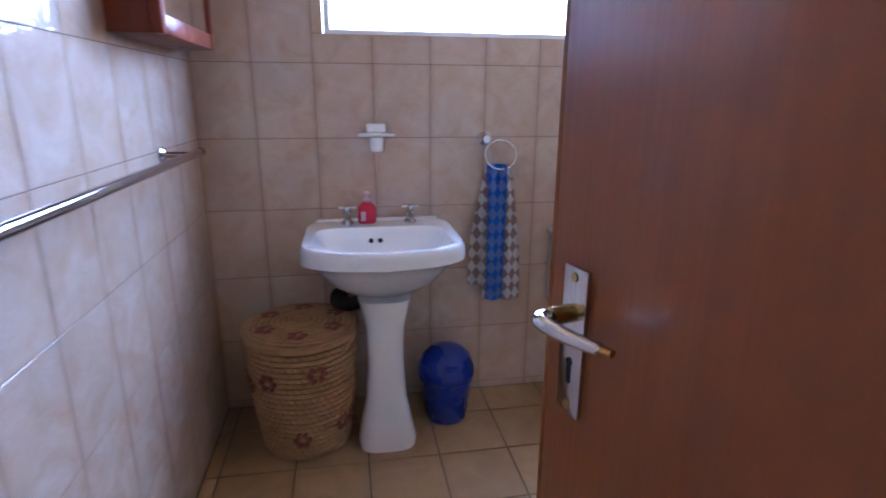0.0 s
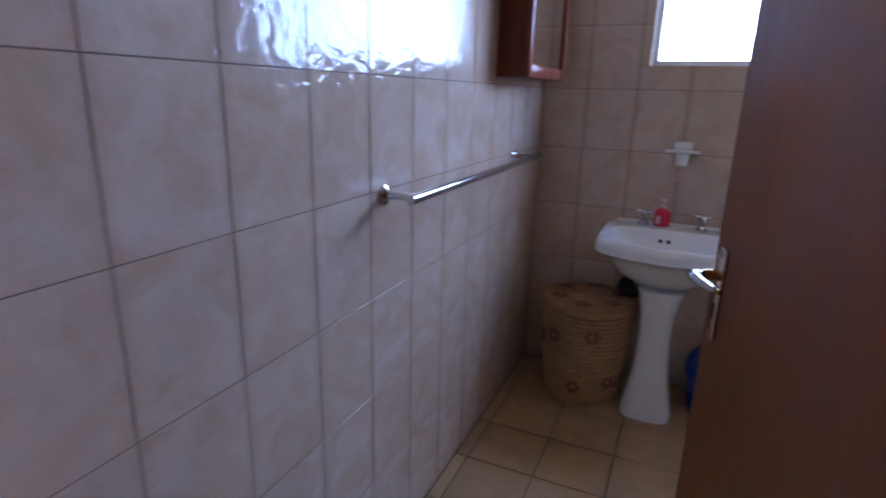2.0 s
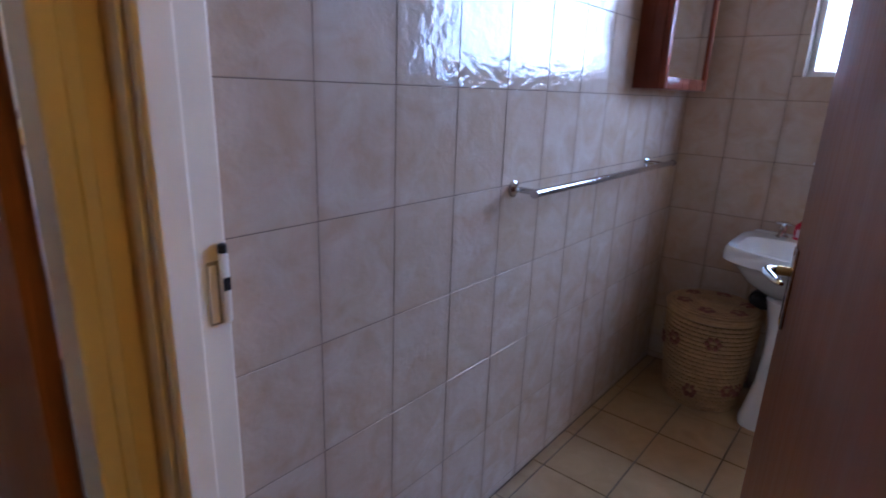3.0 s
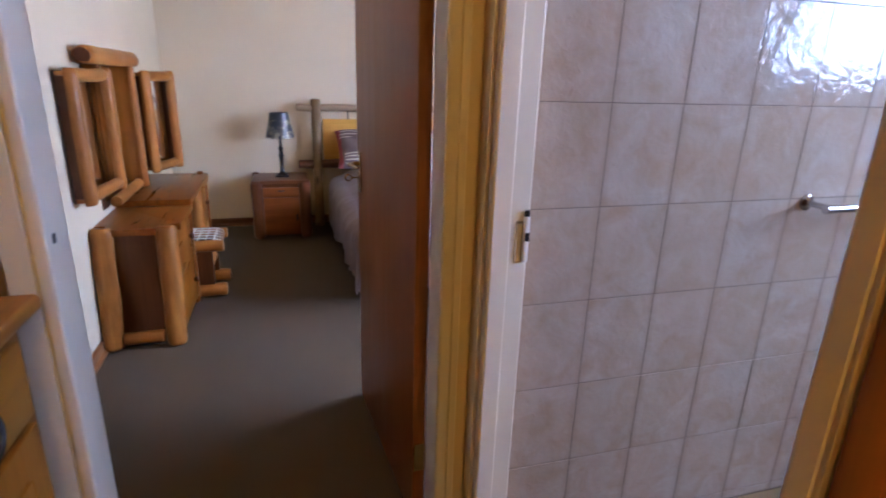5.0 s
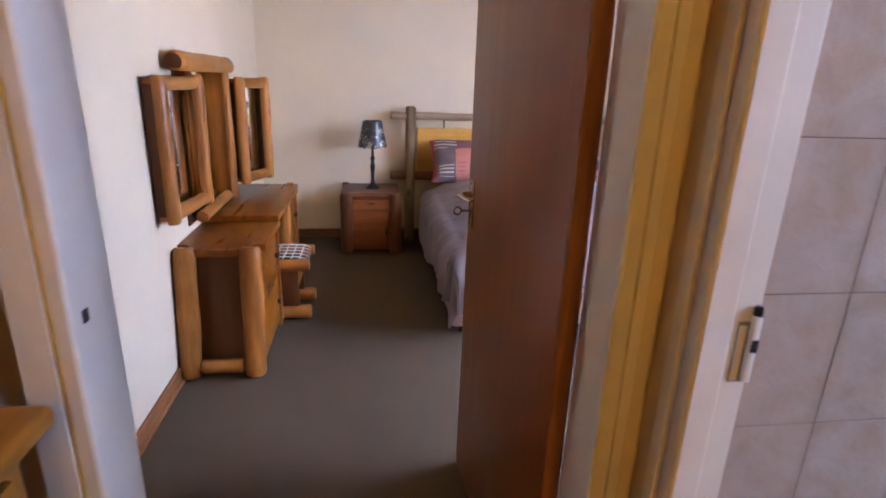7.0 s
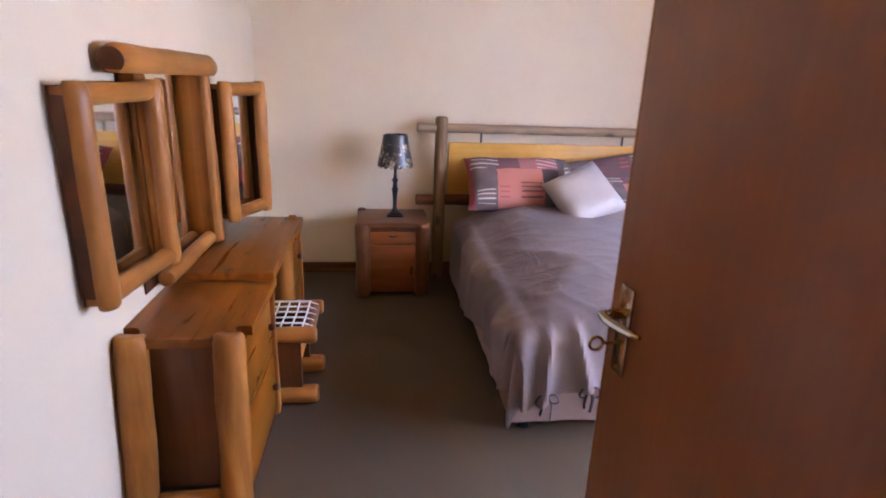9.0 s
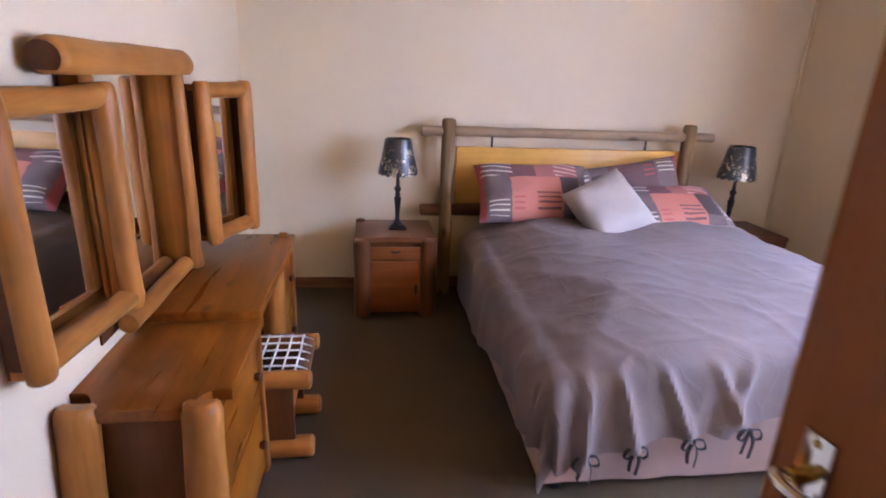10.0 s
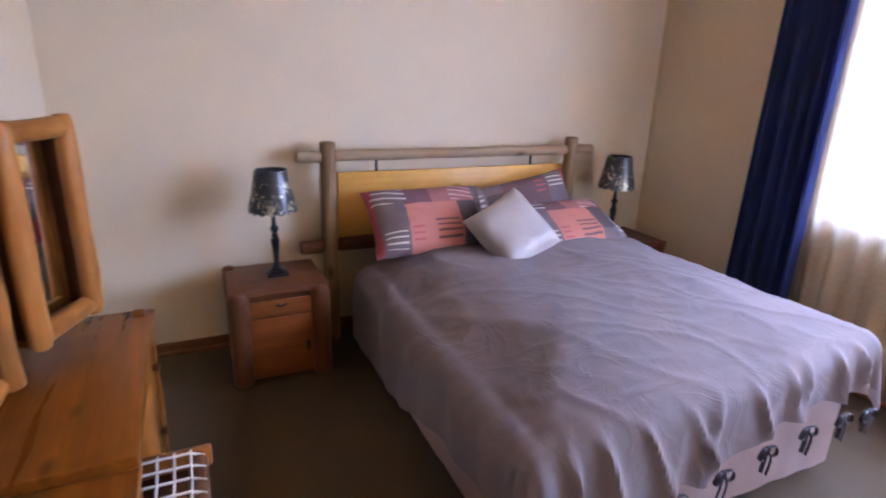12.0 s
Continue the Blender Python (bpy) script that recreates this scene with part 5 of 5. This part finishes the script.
def basket():
    cx, cy = -0.355, 1.885
    b = thing("laundry_basket", (cx, cy, 0), "woven palm laundry basket with a round lid", "basket")
    prof = lambda f: 0.152 + 0.035 * math.sin(min(1, f * 1.05) * 1.6)
    part("core", lathe(bmesh.new(), [(prof(k / 8) - 0.008, 0.01 + 0.415 * k / 8) for k in range(9)], (cx, cy, 0), 40), WEAVE_GAP, b)
    rows = 21
    for k in range(rows):
        f = k / (rows - 1)
        z = 0.012 + 0.40 * f
        r = prof(f)
        bm = bmesh.new()
        n = 46
        rings = []
        for i in range(n * 3):
            a = 2 * math.pi * i / (n * 3)
            puff = 0.0105 * (0.2 + 0.8 * abs(math.sin(a * n / 2 + (k % 2) * 1.57)))
            c = Vector((cx + r * math.cos(a), cy + r * math.sin(a), z))
            o = Vector((math.cos(a), math.sin(a), 0))
            rings.append([c + o * puff * math.cos(t) + Vector((0, 0, 1)) * 0.0088 * math.sin(t) for t in (0, 1.05, 2.09, 3.14, 4.19, 5.24)])
        rings.append(rings[0])
        skin(bm, rings, close_ends=False)
        bmesh.ops.remove_doubles(bm, verts=bm.verts, dist=0.00002)
        part("woven_hoop", bm, WICKER_A, b)
    for k in range(12):
        flowers = bmesh.new()
        a0, f0 = -1.6 + 2.399 * k, 0.18 + 0.66 * ((k * 0.37) % 1)
        r = prof(f0) + 0.0035
        for q in range(6):
            a = a0 + 0.13 * math.cos(q * 1.05)
            z = 0.02 + 0.40 * f0 + 0.022 * math.sin(q * 1.05)
            bmesh.ops.create_uvsphere(flowers, u_segments=8, v_segments=5, radius=0.0125, matrix=Matrix.Translation((cx + r * math.cos(a), cy + r * math.sin(a), z)))
        part("flower_stitching", flowers, WICKER_B, b, "rust red raffia flowers")
    lid = part("lid", lathe(bmesh.new(), [(0.185, 0.424), (0.2, 0.432), (0.202, 0.446), (0.196, 0.456), (0.15, 0.466), (0.08, 0.473), (0.01, 0.476)], (cx, cy, 0), 44), WICKER_A, b, "slightly domed woven lid")
    for k in range(9):
        r = 0.195 - 0.02 * k
        bm = bmesh.new()
        n = 60
        rings = []
        zc = 0.456 + 0.021 * (1 - (r / 0.2) ** 2)
        for i in range(n):
            a = 2 * math.pi * i / n
            c = Vector((cx + r * math.cos(a), cy + r * math.sin(a), zc))
            o = Vector((math.cos(a), math.sin(a), 0))
            p = 0.75 + 0.25 * math.sin(a * 15 + k)
            rings.append([c + o * 0.0095 * math.cos(t) + Vector((0, 0, 1)) * 0.006 * p * math.sin(t) for t in (0, 1.05, 2.09, 3.14, 4.19, 5.24)])
        rings.append(rings[0])
        skin(bm, rings, close_ends=False)
        bmesh.ops.remove_doubles(bm, verts=bm.verts, dist=0.00002)
        part("coil", bm, WICKER_A, lid)
    for k in range(6):
        bm = bmesh.new()
        a0 = 0.5 + 1.05 * k
        for q in range(5):
            x = cx + 0.13 * math.cos(a0) + 0.022 * math.cos(q * 1.26)
            y = cy + 0.13 * math.sin(a0) + 0.022 * math.sin(q * 1.26)
            bmesh.ops.create_uvsphere(bm, u_segments=8, v_segments=5, radius=0.013, matrix=Matrix.Translation((x, y, 0.471)) @ Matrix.Diagonal((1.3, 1, 0.4, 1)))
        part("lid_flower", bm, WICKER_B, lid, "rust red raffia flowers")
    return b


basket()

rail = thing("towel_rail", (-0.61, 1.15, 1.1), "chrome towel rail on the tiled wall", "towel rail")
part("bar", tube(bmesh.new(), [(-0.602, 0.64, 1.08), (-0.602, 1.78, 1.08)], 0.0115, 18), CHROME, rail, "polished chrome bar")
for y in (0.655, 1.70):
    bm = lathe(bmesh.new(), [(0.024, 0), (0.024, 0.006), (0.012, 0.013), (0.009, 0.018), (0.009, 0.088)], (0, 0, 0), 18)
    for v in bm.verts:
        v.co = Vector((BX0 + v.co.z, y + v.co.x, 1.08 + v.co.y))
    part("bracket", bm, CHROME, rail, "chrome wall bracket")
for y0, y1 in ((0.628, 0.64), (1.78, 1.792)):
    part("end_cap", tube(bmesh.new(), [(-0.602, y0, 1.08), (-0.602, y1, 1.08)], 0.0135, 18), CHROME, rail)

cab = thing("medicine_cabinet", (-0.63, 1.705, 1.382), "small mahogany wall cabinet with a mirrored door", "cabinet")
CX, CY0, CY1, CZ0, CZ1 = -0.592, 1.44, 1.97, 1.382, 1.98
part("carcass", boxes(((BX0 + 0.0005, CY0, CZ0), (CX, CY1, CZ1)), bevel=0.003), CABINET, cab, "red-brown carcass")
door = part("door_frame", boxes(((CX + 0.0005, CY0, CZ0), (CX + 0.024, CY0 + 0.035, CZ1)), ((CX + 0.0005, CY1 - 0.035, CZ0), (CX + 0.024, CY1, CZ1)),
                                ((CX + 0.0005, CY0 + 0.035, CZ0), (CX + 0.024, CY1 - 0.035, CZ0 + 0.045)), ((CX + 0.0005, CY0 + 0.035, CZ1 - 0.04), (CX + 0.024, CY1 - 0.035, CZ1)), bevel=0.003),
            CABINET, cab, "glossy mahogany door frame")
part("mirror", boxes(((CX + 0.001, CY0 + 0.0352, CZ0 + 0.0452), (CX + 0.016, CY1 - 0.0352, CZ1 - 0.0402))), MIRROR, door, "mirror pane", smooth=False)

# ---- passage: pine dresser and cupboard ----
hu = thing("pine_dresser", (0.1, -1.54, 0), "orange pine dresser with iron drop handles", "dresser")
part("carcass", boxes(((-0.575, -1.765, 0.0), (0.95, -1.335, 0.955)), bevel=0.004), HUTCH_Z, hu)
bm = bmesh.new()
box(bm, (-0.612, -1.772, 0.957), (0.985, -1.298, 0.99), 0.012, 3)
part("counter_top", bm, HUTCH_X, hu, "thick rounded pine top")
for i in range(3):
    a = -0.56 + i * 0.5
    dr = part("drawer_front", boxes(((a + 0.025, -1.334, 0.775), (a + 0.475, -1.316, 0.93)), bevel=0.006), HUTCH_X, hu, "pine drawer front")
    part("pull_plate", boxes(((a + 0.19, -1.316, 0.868), (a + 0.31, -1.311, 0.905)), ((a + 0.225, -1.3158, 0.905), (a + 0.275, -1.3108, 0.925)), bevel=0.0015), IRON, dr, "black iron back plate")
    bm = bmesh.new()
    tube(bm, curve_pts([(a + 0.2, -1.31, 0.885), (a + 0.2, -1.292, 0.87), (a + 0.215, -1.288, 0.835), (a + 0.25, -1.286, 0.828), (a + 0.285, -1.288, 0.835), (a + 0.3, -1.292, 0.87), (a + 0.3, -1.31, 0.885)], 5), 0.0065, 9)
    part("drop_handle", bm, IRON, dr, "black iron drop handle")
    do = part("door", boxes(((a + 0.025, -1.334, 0.08), (a + 0.475, -1.318, 0.755)), bevel=0.005), HUTCH_Z, hu, "framed pine door")
    part("door_panel", boxes(((a + 0.10, -1.3178, 0.15), (a + 0.40, -1.311, 0.68)), bevel=0.006), HUTCH_Z, do, "raised centre panel")
up = part("side_panel", boxes(((-0.60, -1.77, 0.9905), (-0.578, -1.36, 2.1)), bevel=0.003), HUTCH_Z, hu, "upright pine side of the upper shelves")
for y in (-1.46, -1.56, -1.66):
    part("groove", boxes(((-0.5782, y - 0.0025, 0.992), (-0.5768, y + 0.0025, 2.095))), BLACK, up, "dark board joint", smooth=False)
part("side_panel", boxes(((0.95, -1.77, 0.9905), (0.972, -1.36, 2.1)), bevel=0.003), HUTCH_Z, hu)
part("back_panel", boxes(((-0.577, -1.77, 0.9905), (0.949, -1.755, 2.1))), HUTCH_Z, hu, smooth=False)
for z in (1.38, 1.75, 2.08):
    part("shelf", boxes(((-0.576, -1.754, z), (0.949, -1.42, z + 0.02)), bevel=0.003), HUTCH_X, hu)

cu = thing("linen_cupboard", (0.66, -0.4, 0), "tall varnished pine cupboard beside the bathroom door", "cupboard")
part("stile", boxes(((0.259, -0.394, 0), (0.30, -0.382, 2.1)), bevel=0.006), HUTCH_Z, cu)
part("door", boxes(((0.304, -0.392, 0.05), (0.66, -0.384, 2.08)), bevel=0.004), HUTCH_Z, cu, "varnished pine door")
part("door", boxes(((0.664, -0.392, 0.05), (0.985, -0.384, 2.08)), bevel=0.004), HUTCH_Z, cu, "varnished pine door")
part("stile", boxes(((0.989, -0.394, 0), (1.025, -0.382, 2.1)), bevel=0.006), HUTCH_Z, cu)
part("plinth", boxes(((0.304, -0.391, 0), (0.985, -0.384, 0.048))), HUTCH_X, cu, smooth=False)

# Unseen fitting, added to go with the assumed passage lamp.
cl = thing("ceiling_lamp", (1.75, -0.68, TOP), "unseen white ceiling rose added above the warm passage fill light", "ceiling lamp")
part("rose", lathe(bmesh.new(), [(0.09, -0.03), (0.1, -0.02), (0.1, 0.0)], (1.75, -0.68, TOP), 28), WHITE_PAINT, cl)


# ---- tiles, piece by piece ----
TILE_MESHES = {}


def tile_mesh(w, h, t, material):
    key = (round(w, 3), round(h, 3), material.name)
    if key not in TILE_MESHES:
        e = 0.0005
        a, b = w / 2, h / 2
        ring = lambda x, y, z: [(-x, -y, z), (x, -y, z), (x, y, z), (-x, y, z)]
        vs = ring(a, b, 0) + ring(a, b, t - e) + ring(a - e, b - e, t)
        fs = [(8, 9, 10, 11)]
        for r in (0, 4):
            for i in range(4):
                j = (i + 1) % 4
                fs.append((r + i, r + j, r + 4 + j, r + 4 + i))
        me = bpy.data.meshes.new("tile")
        me.from_pydata(vs, [], fs)
        me.materials.append(material)
        TILE_MESHES[key] = me
    return TILE_MESHES[key]


def lay(parent, name, u0, u1, v0, v1, basis, thick, gap, material):
    """One tile between u0..u1 and v0..v1 on the plane of basis; basis maps (u, v, depth) into the world."""
    w, h = u1 - u0 - gap, v1 - v0 - gap
    if w < 0.012 or h < 0.012:
        return
    ob = new(name, tile_mesh(w, h, thick, material))
    tilt = Matrix.Rotation(random.uniform(-0.003, 0.003), 4, "X") @ Matrix.Rotation(random.uniform(-0.003, 0.003), 4, "Y")
    ob.matrix_world = basis @ Matrix.Translation(((u0 + u1) / 2, (v0 + v1) / 2, random.uniform(0, 0.0003))) @ tilt
    ob.parent = parent


WEST = Matrix(((0, 0, 1, BX0 - 0.006), (1, 0, 0, 0), (0, 1, 0, 0), (0, 0, 0, 1)))
NORTH = Matrix(((1, 0, 0, 0), (0, 0, -1, BY1 + 0.006), (0, 1, 0, 0), (0, 0, 0, 1)))
FLAT = Matrix(((1, 0, 0, 0), (0, 1, 0, 0), (0, 0, 1, -0.004), (0, 0, 0, 1)))
ROWS = [0.0, 0.032] + [0.032 + 0.265 * k for k in range(1, 10)] + [TOP]
west_cols = [-0.289] + [-0.254 + 0.212 * k for k in range(12)] + [BY1]
north_cols = [BX0] + [-0.486 + 0.212 * k for k in range(9)] + [BX1]
for v0, v1 in zip(ROWS, ROWS[1:]):
    for u0, u1 in zip(west_cols, west_cols[1:]):
        lay(wall_bw, "tile", u0, u1, v0, v1, WEST, 0.006, 0.0024, TILE)
for v0, v1 in zip(ROWS, ROWS[1:]):
    for u0, u1 in zip(north_cols, north_cols[1:]):
        spans = [(u0, u1, v0, v1)]
        if u1 > WN[0] and u0 < WN[1] and v1 > WN[2] and v0 < WN[3]:
            spans = [(u0, u1, v0, min(v1, WN[2])), (u0, u1, max(v0, WN[3]), v1), (u0, min(u1, WN[0]), max(v0, WN[2]), min(v1, WN[3])), (max(u0, WN[1]), u1, max(v0, WN[2]), min(v1, WN[3]))]
        for a, b, c, d in spans:
            if b > a and d > c:
                lay(wall_bn, "tile", a, b, c, d, NORTH, 0.006, 0.0024, TILE)
fx = [BX0 + 0.002] + [-0.64 + 0.2525 * k for k in range(8)] + [BX1]
fy = [-0.29] + [-0.083 + 0.2533 * k for k in range(8)] + [1.69, 1.943, BY1]
fy = sorted({round(v, 3) for v in fy})
fy = [v for v, n in zip(fy, fy[1:] + [9]) if n - v > 0.03]
for v0, v1 in zip(fy, fy[1:]):
    for u0, u1 in zip(fx, fx[1:]):
        lay(bath_floor, "floor_tile", u0, u1, v0, v1, FLAT, 0.004, 0.006, FLOOR_TILE)
